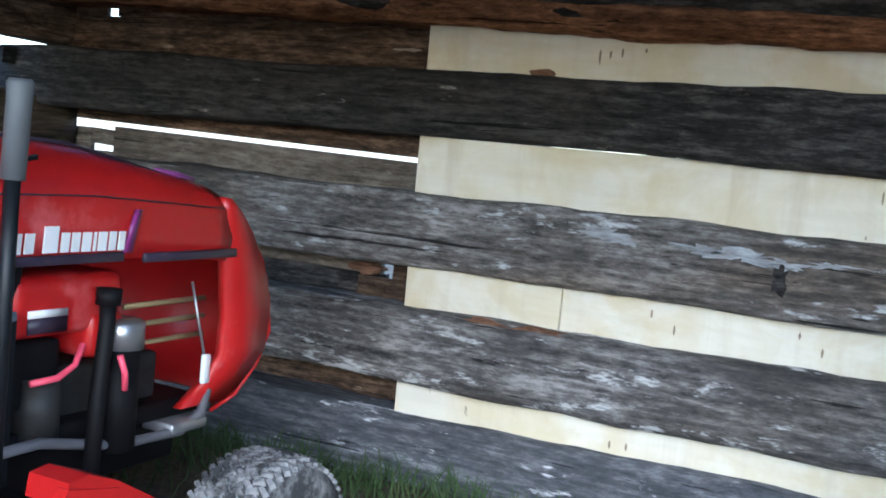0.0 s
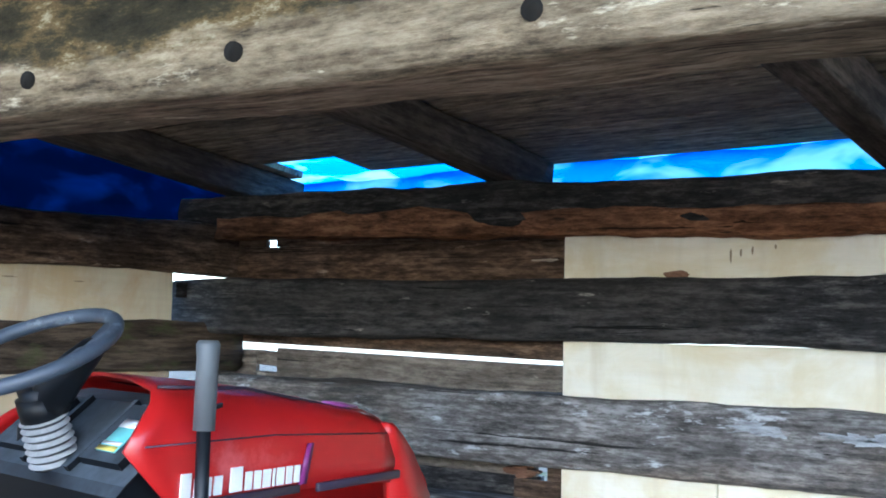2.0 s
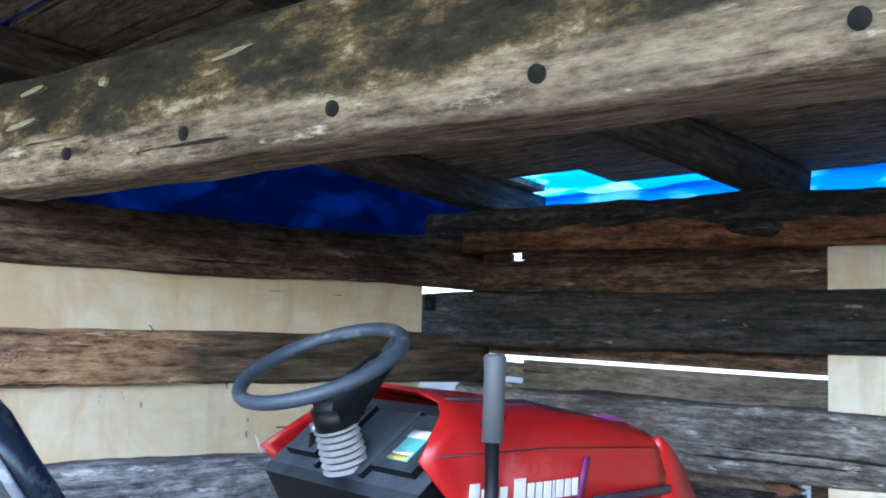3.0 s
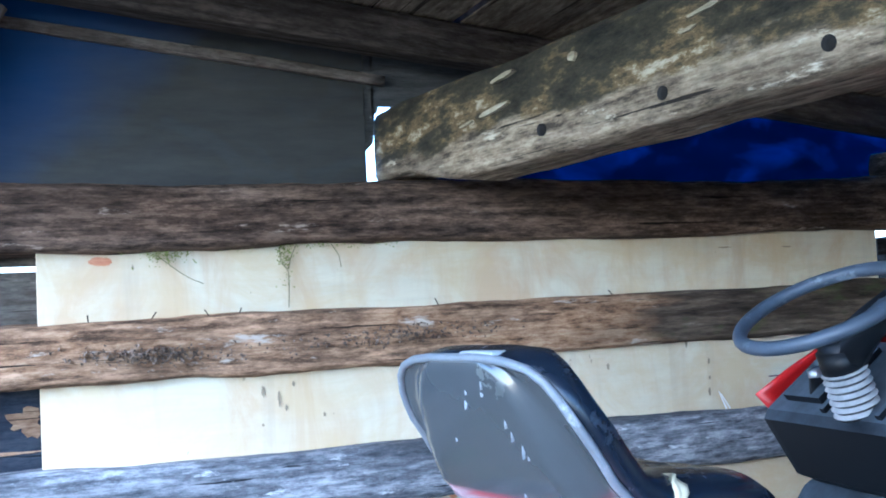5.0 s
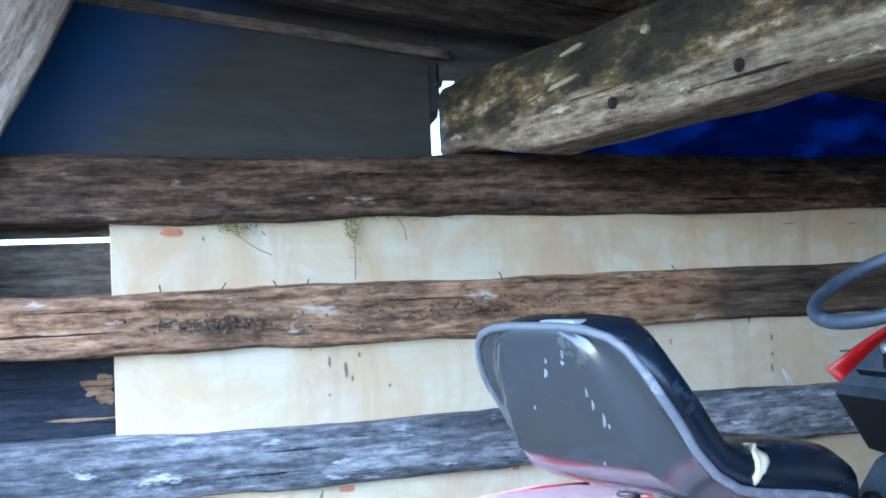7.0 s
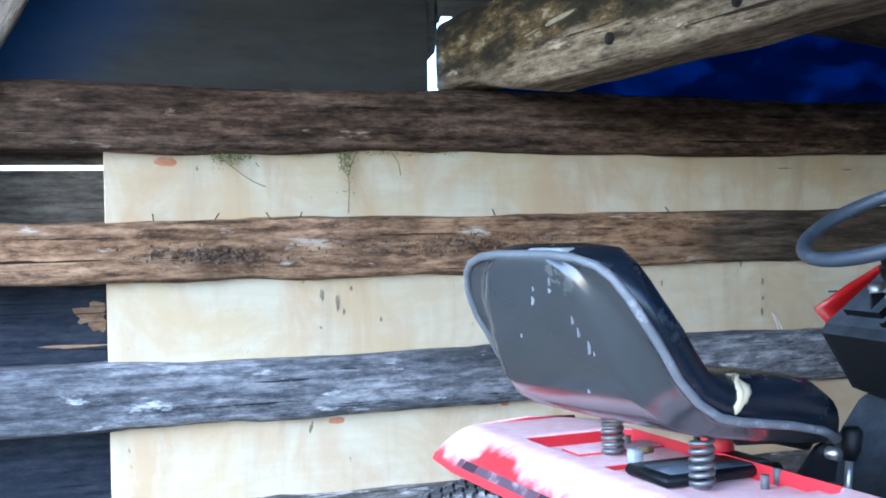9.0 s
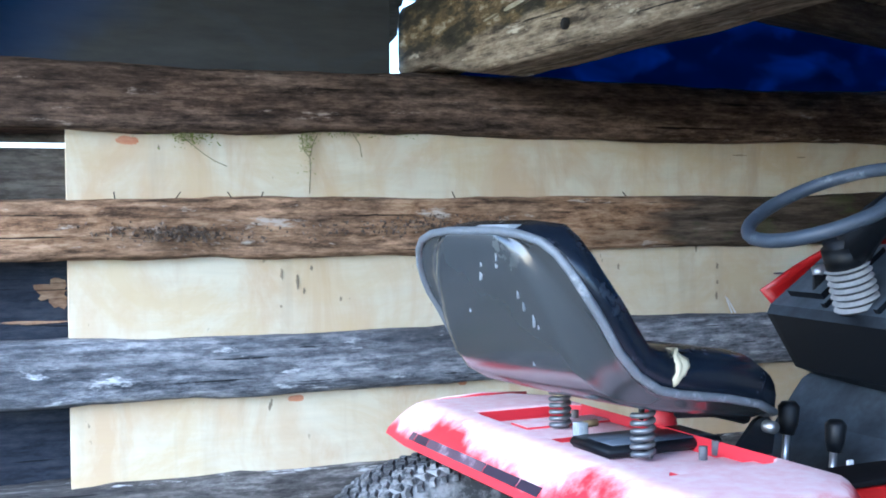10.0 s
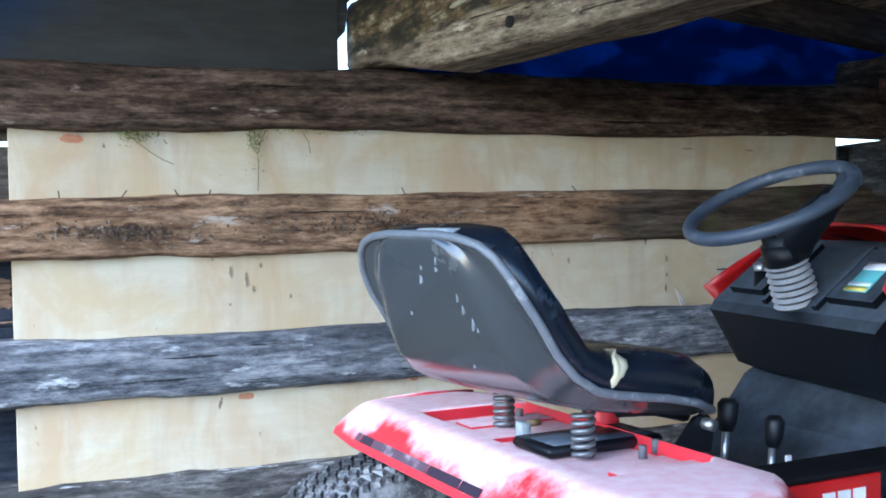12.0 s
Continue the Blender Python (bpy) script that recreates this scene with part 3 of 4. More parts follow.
def beam_mesh():
    """The beam, hewn thinner underneath where it sits on the wall."""
    bm = timber(3.0, 0.24, 0.172, 40, 0.14, 0.006, 0.008)
    for v in bm.verts:
        if v.co.x < 0.4 and v.co.z < 0:
            v.co.z += 0.045 * min(1, (0.4 - v.co.x) / 0.22)
        v.co.y += 0.011
        if v.co.z < 0:
            v.co.z += 0.008
    return bm


SCRAPE = wood("scraped_wood", (0.17, 0.14, 0.09), (0.36, 0.31, 0.2), (0.5, 0.44, 0.31))

# hewn tie beam, laid on the back wall's top log
beam = tagged(new("tie_beam"), "squared hewn beam with bored holes and moss", "beam")
BEAM_M = Matrix.Translation((-1.671, 0.092, 1.465)) @ Matrix.Rotation(radians(-90 + 7.9), 4, "Z")
beam.matrix_world = BEAM_M


part("timber", beam_mesh(), BEAM, beam)
# near-black plugs, the shade inside each bored hole put into their colour
for bx in (0.8, 1.177, 1.54, 1.908, 2.306):
    part("peg_hole", tube([(bx, -0.081, -0.063), (bx, -0.05, -0.063)], 0.0125, 12), HOLE_SHADE, beam, "dark bored hole")
for bx, bz, rl, rh in ((0.62, 0.012, 0.06, 0.008), (0.66, 0.075, 0.045, 0.007), (0.92, 0.06, 0.012, 0.012), (0.5, 0.0, 0.03, 0.004), (1.25, 0.03, 0.02, 0.005), (1.3, 0.055, 0.05, 0.006)):
    rh *= 0.7
    ring = [(bx + rl * math.cos(a) * (1 + 0.3 * noise.noise(Vector((a, bx, 0)))), rh * math.sin(a) * (1 + 0.5 * noise.noise(Vector((a * 2, bz * 9, 5)))) + bz + 0.12 * (rl * math.cos(a))) for a in (2 * math.pi * k / 14 for k in range(14))]
    part("scraped_patch", loft([[(x, -0.07, z) for x, z in ring], [(x, -0.0815, z) for x, z in ring]]), SCRAPE, beam, smooth=False)


# ---- details of the walls ----
def blob(name, place, u, off, z, ru, rz, mat, parent, seed, label="", thick=0.006, wobble=0.25):
    """A flat irregular patch that stands a little off its board."""
    ring = []
    for k in range(30):
        a = 2 * math.pi * k / 30
        r = 1 + wobble * (noise.noise(Vector((math.cos(a) * 1.5, math.sin(a) * 1.5, seed * 3.7))) + 0.6 * noise.noise(Vector((math.cos(a) * 5, math.sin(a) * 5, seed * 1.3))))
        ring.append((ru * r * math.cos(a), 0, rz * r * math.sin(a)))
    bm = loft([[(x * 1.0, thick / 2, z_) for x, y, z_ in ring], [(x * 0.92, -thick / 2, z_ * 0.92) for x, y, z_ in ring]])
    ob = part(name, bm, mat, parent, label, smooth=False)
    ob.matrix_world = place(u, off, z)
    return ob


KNOT = wood("orange_knot", (0.42, 0.17, 0.09), (0.52, 0.24, 0.13), (0.58, 0.3, 0.18), cracks=False)
ROT = wood("crumbled_rot", (0.07, 0.035, 0.02), (0.19, 0.1, 0.06), (0.32, 0.19, 0.12))
CRUMB = paint("crumbled_wood", (0.1, 0.07, 0.05), 0.95, (0.3, 0.22, 0.16), 0.5, scale=60)
TORN = wood("torn_fibre", (0.14, 0.08, 0.045), (0.32, 0.2, 0.12), (0.48, 0.34, 0.22))
SCAR = paint("dark_scar", (0.3, 0.24, 0.16), 0.9)
LIME = wood("lime_wash", (0.15, 0.155, 0.16), (0.33, 0.35, 0.375), (0.52, 0.56, 0.6))
VINE = paint("vine_stem", (0.18, 0.17, 0.08), 0.9)
NAIL = paint("rusty_nail", (0.06, 0.04, 0.03), 0.7, metal=0.5)

blob("knot", wall_b, 2.457, -0.001, 1.204, 0.027, 0.011, KNOT, wb, 1, thick=0.0016)
blob("knot", wall_b, 2.055, -0.001, 0.555, 0.02, 0.009, KNOT, wb, 2, thick=0.0016)
blob("knot", wall_b, 1.6, -0.001, 0.566, 0.012, 0.006, KNOT, wb, 3, thick=0.0016)
for k, (u, z, h) in enumerate(((2.087, 0.873, 0.028), (2.047, 0.85, 0.036), (2.03, 0.828, 0.016), (1.934, 0.803, 0.012), (2.01, 0.885, 0.012), (1.125, 0.868, 0.02), (0.797, 0.862, 0.016), (0.797, 0.815, 0.012), (0.8, 0.775, 0.02), (2.09, 0.79, 0.006))):
    blob("chisel_mark", wall_b, u, -0.001, z, 0.0034, h / 2, SCAR, wb, 10 + k, thick=0.003, wobble=0.5)
for k, (u, z, w) in enumerate(((0.72, 1.187, 0.022), (0.5, 1.183, 0.015))):
    blob("split", wall_b, u, -0.001, z, w, 0.0018, SCAR, wb, 30 + k, thick=0.003, wobble=0.5)
for k, u in enumerate((2.49, 2.348, 2.211, 2.14, 1.62, 1.1)):
    lean = (0.002, -0.02, 0.015, -0.012, 0.01, 0.02)[k]
    ob = part("nail", tube([(0, 0, 0), (lean * 0.6, -0.004, 0.016), (lean * 0.6, -0.004, 0.0175)], [0.0014, 0.0014, 0.0035], 6), NAIL, wb)
    ob.matrix_world = wall_b(u, -0.012, 1.062)
ob = part("pale_splinter", tube([(0, 0, 0), (0.018, -0.006, 0.05)], [0.003, 0.001], 6), WHITE, wb)
ob.matrix_world = wall_b(0.767, -0.03, 0.725)
ob = part("pale_splinter", tube([(0, 0, 0), (0.024, -0.006, 0.045)], [0.0025, 0.001], 6), WHITE, wb)
ob.matrix_world = wall_b(0.755, -0.03, 0.725)
blob("torn_patch", wall_b, 2.625, 0.098, 0.838, 0.035, 0.028, TORN, wb, 50, thick=0.004, wobble=0.8)
blob("torn_patch", wall_b, 2.68, 0.098, 0.765, 0.08, 0.003, TORN, wb, 51, thick=0.004, wobble=0.8)

# side wall patches
blob("rotten_patch", wall_a, 1.6, -0.024, 0.604, 0.14, 0.018, ROT, wa, 60, thick=0.02, wobble=1.0)
blob("rotten_patch", wall_a, 1.14, 0.06, 0.69, 0.045, 0.018, ROT, wa, 61, thick=0.03, wobble=0.6)
blob("brown_patch", wall_a, 1.6, -0.001, 1.216, 0.036, 0.01, ROT, wa, 62, thick=0.004)
for k, (u, z, h) in enumerate(((1.737, 1.262, 0.03), (1.762, 1.268, 0.018), (1.79, 1.272, 0.02), (1.845, 1.28, 0.01), (1.925, 0.69, 0.02), (1.98, 0.66, 0.02), (2.25, 0.69, 0.016), (1.86, 0.372, 0.02), (1.9, 0.375, 0.02), (2.38, 1.0, 0.025), (2.4, 0.99, 0.02), (2.3, 0.66, 0.02))):
    blob("pencil_mark", wall_a, u, -0.001, z, 0.0025, h / 2, SCAR, wa, 70 + k, thick=0.002, wobble=0.4)
blob("knot_hollow", wall_a, 2.2, -0.037, 0.81, 0.02, 0.024, LOG_DARK, wa, 90, thick=0.004, wobble=0.9)

for k, (u, z, ru, rz) in enumerate(((1.8, 0.858, 0.05, 0.012), (1.86, 0.848, 0.03, 0.008), (2.02, 0.852, 0.06, 0.01), (2.12, 0.845, 0.07, 0.013), (2.2, 0.838, 0.04, 0.01), (2.3, 0.85, 0.05, 0.008))):
    blob("lime_patch", wall_a, u, -0.0352, z, ru, rz, LIME, wa, 120 + k, thick=0.003, wobble=1.3)
blob("pale_scrape", wall_a, 1.2, 0.066, 1.262, 0.035, 0.004, PALE, wa, 130, thick=0.003, wobble=0.9)


def make_vine():
    rng = random.Random(5)
    vine = thing("vine", Matrix.Translation((0, 0, 0)), "thin green vine and moss hanging on the sheathing", "vine")
    for pts in ([(-2.034, -0.012, 1.225), (-2.03, -0.012, 1.19), (-2.012, -0.01, 1.165), (-2.011, -0.009, 1.13), (-2.014, -0.009, 1.075)], [(-2.33, -0.012, 1.215), (-2.277, -0.01, 1.172), (-2.25, -0.009, 1.155), (-2.222, -0.009, 1.143)], [(-1.99, -0.012, 1.23), (-2.005, -0.012, 1.2), (-2.011, -0.01, 1.17)], [(-1.9, -0.012, 1.23), (-1.88, -0.01, 1.2), (-1.876, -0.01, 1.17)]):
        part("stem", tube(pts, 0.0009, 6), VINE, vine)
    bm = bmesh.new()
    for k in range(650):
        g = rng.random()
        if g < 0.35:
            x, z = rng.gauss(-2.31, 0.028), 1.232 - abs(rng.gauss(0, 0.018))
        elif g < 0.6:
            x, z = rng.gauss(-2.02, 0.01), 1.232 - abs(rng.gauss(0, 0.04))
        else:
            x, z = rng.uniform(-2.5, -1.72), 1.232 - abs(rng.gauss(0, 0.006))
        c, r = Vector((x, -0.008 - 0.01 * rng.random(), z)), rng.uniform(0.0015, 0.005)
        d1 = Vector((rng.uniform(-1, 1), rng.uniform(-1, 0.2), rng.uniform(-1, 1))).normalized() * r
        d2 = d1.orthogonal().normalized() * r * 0.6
        bm.faces.new([bm.verts.new(c + d1), bm.verts.new(c + d2), bm.verts.new(c - d1), bm.verts.new(c - d2)])
    tagged(part("leaf", bm, MOSS, vine, "moss and tiny leaves", smooth=False), kind="stuff")


make_vine()


def make_crumbs():
    rng = random.Random(8)
    bm = bmesh.new()
    for k in range(800):
        u = rng.choice((rng.gauss(2.42, 0.07), rng.uniform(1.45, 2.4), rng.gauss(2.3, 0.05), rng.gauss(1.72, 0.1)))
        z = 0.985 + rng.gauss(0, 0.012) + 0.012 * math.sin(u * 5)
        c, r = Vector((-u, -0.037 - 0.004 * rng.random(), z)), rng.uniform(0.002, 0.0075)
        vs = [bm.verts.new(c + Vector((rng.uniform(-1, 1), rng.uniform(-1, 1), rng.uniform(-1, 1))).normalized() * r) for _ in range(4)]
        for f in ((0, 1, 2), (0, 2, 3), (0, 3, 1), (1, 3, 2)):
            bm.faces.new([vs[i] for i in f])
    return tagged(part("wood_crumb", bm, CRUMB, wb, "crumbs of rotten wood", smooth=False), kind="stuff")


make_crumbs()


def make_grass():
    rng = random.Random(3)
    bm = bmesh.new()
    for k in range(2800):
        if k % 3:
            u, off = rng.uniform(0.3, 3.2), -0.06 - abs(rng.gauss(0, 0.14))
            p = wall_a(u, off).translation
        else:
            p = Vector((rng.uniform(-0.9, 0.1), rng.uniform(-2.6, -0.4), 0))
        p.z = ground_height(p.x, p.y) - 0.004
        h, a = rng.uniform(0.03, 0.11), rng.uniform(0, 6.28)
        w = Vector((math.cos(a), math.sin(a), 0)) * 0.0025
        lean = Vector((rng.gauss(0, 0.4), rng.gauss(0, 0.4), 1)) * h
        v = [bm.verts.new(p - w), bm.verts.new(p + w), bm.verts.new(p + lean * 0.6 + w * 0.7), bm.verts.new(p + lean * 0.6 - w * 0.7), bm.verts.new(p + lean + Vector((lean.x, lean.y, 0)) * 0.4)]
        bm.faces.new(v[:4])
        bm.faces.new((v[3], v[2], v[4]))
    return tagged(part("grass", bm, GRASS, smooth=False), "sparse green grass at the wall's foot", "grass", kind="stuff")


make_grass()

# pale brace plank that crosses the gable
brace = tagged(part("brace_plank", timber(0.97, 0.34, 0.03, 55, 0.05, 0.01, 0.012, step=0.02), PALE), "pale weathered plank with a jagged edge, nailed across the gable", "plank")
brace.matrix_world = Matrix.Translation((-3.23, -0.057, 0.993)) @ Matrix.Rotation(radians(-63.6), 4, "Y")

# ---- riding mower ----
from mathutils.bvhtree import BVHTree

MOWER = Matrix.Translation((-2.155, -1.159, 0.02)) @ Matrix.Rotation(radians(-1.66), 4, "Z") @ Matrix.Translation((0.75, -0.03, 0)) @ Matrix.Rotation(radians(6), 4, "Z") @ Matrix.Translation((-0.75, 0.03, 0))
GZ = 0.02
mower = thing("riding_mower", MOWER, "dusty red riding lawn mower with torn black seat", "riding mower")


def lerp(a, b, t):
    return a + (b - a) * t


def make_hood():
    hood = part("hood", hood_shell(), RED, mower)
    part("nose", nose_shell(), RED, hood)
    for sgn in (-1, 1):
        part("cheek", cheek(sgn), RED, hood)
        bm = box(1.22, 1.47, sgn * 0.267 - 0.004, sgn * 0.267 + 0.005, 0.756, 0.772, 0.002)
        part("trim_stripe", bm, DECAL_DARK, hood, "dark pinstripe")
    for sgn in (-1, 1):
        part("crease_line", tube([(0.82 + (0.09 if sgn > 0 else 0), sgn * 0.2695, 0.867), (1.1, sgn * 0.27, 0.866), (1.43, sgn * 0.2635, 0.846)], 0.0016, 6), DECAL_DARK, hood)
        part("shoulder_line", tube([(0.9 + (0.09 if sgn > 0 else 0), sgn * 0.203, 0.951), (1.1, sgn * 0.2, 0.942), (1.4, sgn * 0.193, 0.888)], 0.003, 6), DECAL_DARK, hood)
    # maker's lettering as plain slanted blocks, on a dark underline
    x = 0.89
    for k, (w, h) in enumerate(((0.026, 0.04), (0.02, 0.03), (0.02, 0.03), (0.022, 0.03), (0, 0), (0.032, 0.04), (0.02, 0.03), (0.02, 0.03), (0.022, 0.03), (0.009, 0.03), (0.022, 0.03), (0.019, 0.03), (0.018, 0.03))):
        if w:
            rows = []
            for xx in (x, x + w - 0.005):
                rows.append([(xx, -0.2735, 0.78), (xx + 0.002, -0.2735, 0.78 + h), (xx + 0.002, -0.2705, 0.78 + h), (xx, -0.2705, 0.78)])
            part("letter_block", loft(rows), WHITE, hood, smooth=False)
        x += w * 1.08 if w else 0.012
    part("underline", box(0.89, 1.165, -0.2765, -0.262, 0.762, 0.776, 0.0005), DECAL_DARK, hood)
    rows = [[(1.165, -0.2735, 0.775), (1.185, -0.2735, 0.775), (1.185, -0.268, 0.775), (1.165, -0.268, 0.775)], [(1.19, -0.2735, 0.845), (1.203, -0.2735, 0.845), (1.203, -0.268, 0.845), (1.19, -0.268, 0.845)]]
    part("slash_decal", loft(rows), paint("purple_decal", (0.2, 0.03, 0.16), 0.35), hood)
    for sgn in (-1, 1):
        part("top_decal", tube([(1.31, sgn * 0.198, 0.909), (1.37, sgn * 0.197, 0.9), (1.42, sgn * 0.195, 0.893)], [0.002, 0.0055, 0.003], 8), paint("violet_decal", (0.3, 0.08, 0.3), 0.3), hood)
    return hood


def hood_section(t):
    """Half a section of the hood, rear (t 0) to front (t 1): (x, half width, z) from the skirt to the crown."""
    rear = [(0.885, 0.268, 0.762), (0.835, 0.27, 0.81), (0.781, 0.27, 0.863), (0.815, 0.262, 0.905), (0.85, 0.24, 0.935), (0.876, 0.2, 0.95), (0.905, 0.1, 0.96), (0.92, 0.0, 0.962)]
    front = [(1.46, 0.262, 0.748), (1.46, 0.264, 0.79), (1.455, 0.262, 0.84), (1.445, 0.25, 0.862), (1.435, 0.225, 0.877), (1.43, 0.19, 0.885), (1.45, 0.1, 0.892), (1.46, 0.0, 0.894)]
    out = []
    for (xa, wa_, za), (xb, wb_, zb) in zip(rear, front):
        out.append((lerp(xa, xb, t), lerp(wa_, wb_, t), lerp(za, zb, t) + 0.01 * math.sin(math.pi * t)))
    return out


def hood_shell():
    rows = []
    for i in range(15):
        half = hood_section(i / 14)
        sk = 0.17 * (1 - i / 14)
        rows.append([(x + sk * (0.27 - w), -w, z) for x, w, z in half] + [(x + sk * (0.27 + w) + (1 - i / 14) * cut, w, z - (1 - i / 14) * max(0, w - 0.2) * 0.4) for (x, w, z), cut in zip(half[-2::-1], (0.05, 0.09, 0.08, 0.045, 0, 0, 0))])
    return solid(loft(rows, False), 0.006)


def nose_shell():
    prof = [(1.47, 0.894), (1.53, 0.889), (1.585, 0.868), (1.66, 0.804), (1.71, 0.74), (1.738, 0.67), (1.75, 0.6), (1.738, 0.53), (1.705, 0.47), (1.64, 0.445)]
    rows = []
    for x, z in prof:
        w = 0.262 - max(0, 0.58 - z) * 0.35 - max(0, z - 0.84) * 1.1
        rows.append([(x - (0.14 if z < 0.88 else 0.05) * abs(u) ** 2.4, w * u, z - 0.03 * abs(u) ** 3 * (z > 0.87)) for u in (-1, -0.95, -0.85, -0.7, -0.5, -0.25, 0, 0.25, 0.5, 0.7, 0.85, 0.95, 1)])
    return solid(loft(rows, False), 0.006)


def cheek(sgn):
    rows = []
    for z, xb, xf in ((0.865, 1.43, 1.45), (0.84, 1.44, 1.485), (0.80, 1.44, 1.525), (0.77, 1.445, 1.545), (0.71, 1.455, 1.585), (0.64, 1.465, 1.602), (0.57, 1.468, 1.6), (0.52, 1.45, 1.58), (0.47, 1.4, 1.53)):
        w = 0.2625 - max(0, 0.58 - z) * 0.35
        rows.append([(xb, sgn * (w - 0.02), z), (xb, sgn * w, z), (lerp(xb, xf, 0.5), sgn * (w + 0.003), z), (xf, sgn * w, z)])
    return solid(loft(rows, False), 0.005)


make_hood()


def make_engine():
    eng = part("engine", box(1.0, 1.36, -0.16, 0.18, 0.48, 0.6, 0.01, 2), ENGINE_GREY, mower, "cast engine under the hood")
    eng.matrix_basis = Matrix.Translation((0.04, 0, -0.03))
    part("blower_cover", box(0.96, 1.2, -0.215, 0.18, 0.665, 0.765, 0.025, 3), RED, eng, "red blower cover")
    part("cover_spout", box(1.12, 1.2, -0.222, -0.1, 0.62, 0.7, 0.02, 3), RED, eng)
    part("decal", box(0.99, 1.07, -0.2185, -0.215, 0.7, 0.712, 0), WHITE, eng)
    part("decal", box(0.99, 1.07, -0.2185, -0.215, 0.675, 0.7, 0), DECAL_DARK, eng)
    part("valve_cover", box(0.95, 1.08, -0.2, 0.1, 0.55, 0.66, 0.012, 2), DEEP_BLACK, eng)
    part("oil_filter", tube([(1.19, -0.22, 0.46), (1.19, -0.22, 0.635)], 0.037, 18), DEEP_BLACK, eng)
    part("filter_cap", tube([(1.19, -0.22, 0.635), (1.19, -0.22, 0.678), (1.19, -0.22, 0.684)], [0.041, 0.041, 0.034], 18), STEEL, eng)
    part("dipstick_tube", tube([(1.11, -0.25, 0.42), (1.115, -0.25, 0.56), (1.13, -0.245, 0.68), (1.135, -0.24, 0.72)], 0.0135, 12), DEEP_BLACK, eng)
    part("dipstick_cap", tube([(1.135, -0.24, 0.715), (1.136, -0.24, 0.742)], 0.021, 14), DEEP_BLACK, eng)
    part("fuel_hose", tube([(0.985, -0.235, 0.603), (1.03, -0.245, 0.608), (1.065, -0.245, 0.625), (1.085, -0.24, 0.655)], 0.0055, 8), PINK, eng)
    part("fuel_hose", tube([(1.138, -0.27, 0.635), (1.148, -0.274, 0.605), (1.155, -0.27, 0.575)], 0.0055, 8), PINK, eng)
    part("cylinder", tube([(1.04, -0.19, 0.5), (1.04, -0.19, 0.6)], 0.04, 16), ENGINE_GREY, eng)
    for k in range(3):
        part("grille_bar", tube([(1.25 - 0.02 * k, -0.205, 0.632 + 0.034 * k), (1.42, -0.21, 0.634 + 0.034 * k)], 0.005, 8), BRASS, eng)
    part("cable", tube([(1.375, -0.215, 0.735), (1.39, -0.225, 0.66), (1.4, -0.235, 0.6)], 0.003, 6), STEEL, eng)
    part("cable_tag", box(1.393, 1.413, -0.243, -0.233, 0.545, 0.6, 0.002), WHITE, eng)
    fr = part("frame_rail", box(0.35, 1.45, -0.17, -0.14, 0.36, 0.46, 0.004), DEEP_BLACK, mower)
    part("frame_rail", box(0.35, 1.45, 0.14, 0.17, 0.36, 0.46, 0.004), DEEP_BLACK, mower)
    part("engine_deck", box(0.9, 1.48, -0.2, 0.2, 0.45, 0.485, 0.004), DEEP_BLACK, mower)
    part("drag_link", tube([(0.9, -0.24, 0.475), (1.051, -0.235, 0.476), (1.229, -0.23, 0.437), (1.393, -0.23, 0.431), (1.45, -0.23, 0.455), (1.465, -0.23, 0.5)], 0.009, 10), DULL_BOLT, mower, "bare bent steel rod")
    part("bumper_plate", box(1.36, 1.46, -0.24, -0.1, 0.43, 0.45, 0.003), STEEL, mower)


make_engine()


def make_wheel(name, x, y, r, w, rim_r, lugs):
    wheel = part(name, spin_profile([(rim_r, -w * 0.42), (r * 0.8, -w * 0.5), (r * 0.94, -w * 0.46), (r, -w * 0.3), (r * 1.005, 0), (r, w * 0.3), (r * 0.94, w * 0.46), (r * 0.8, w * 0.5), (rim_r, w * 0.42)], 40), RUBBER, mower, "worn black rubber tyre")
    wheel.matrix_basis = Matrix.Translation((x, y, r - GZ * 0))
    part("rim", spin_profile([(0.03, -w * 0.2), (rim_r * 0.6, -w * 0.22), (rim_r * 0.95, -w * 0.42), (rim_r * 1.02, -w * 0.42), (rim_r * 1.02, w * 0.42), (rim_r * 0.95, w * 0.42), (rim_r * 0.6, w * 0.22), (0.03, w * 0.2)], 28), RIM_MAT, wheel, "pale painted steel rim")
    bm = bmesh.new()
    rows_n = 9
    n = int(2 * math.pi * r / 0.024)
    for k in range(n):
        for j in range(rows_n):
            u = (j - (rows_n - 1) / 2) / rows_n
            a = 2 * math.pi * (k + (0.5 if j % 2 else 0)) / n
            rr = r * (1.006 - 0.3 * max(0, abs(u) - 0.27))
            lug = Matrix.Rotation(-a, 4, "Y") @ Matrix.Translation((rr, u * w * 0.95, 0)) @ Matrix.Rotation((0.6 if j % 2 else -0.6), 4, "X")
            vs = [bm.verts.new(lug @ Vector(p)) for p in ((-0.004, -0.012, -0.006), (-0.004, 0.012, -0.006), (-0.004, 0.012, 0.006), (-0.004, -0.012, 0.006), (0.006, -0.0105, -0.0045), (0.006, 0.0105, -0.0045), (0.006, 0.0105, 0.0045), (0.006, -0.0105, 0.0045))]
            for f in ((4, 5, 6, 7), (0, 1, 5, 4), (1, 2, 6, 5), (2, 3, 7, 6), (3, 0, 4, 7)):
                bm.faces.new([vs[i] for i in f])
    if lugs:
        tagged(part("tread_block", bm, RUBBER, wheel, smooth=False), kind="stuff")
    else:
        bm.free()


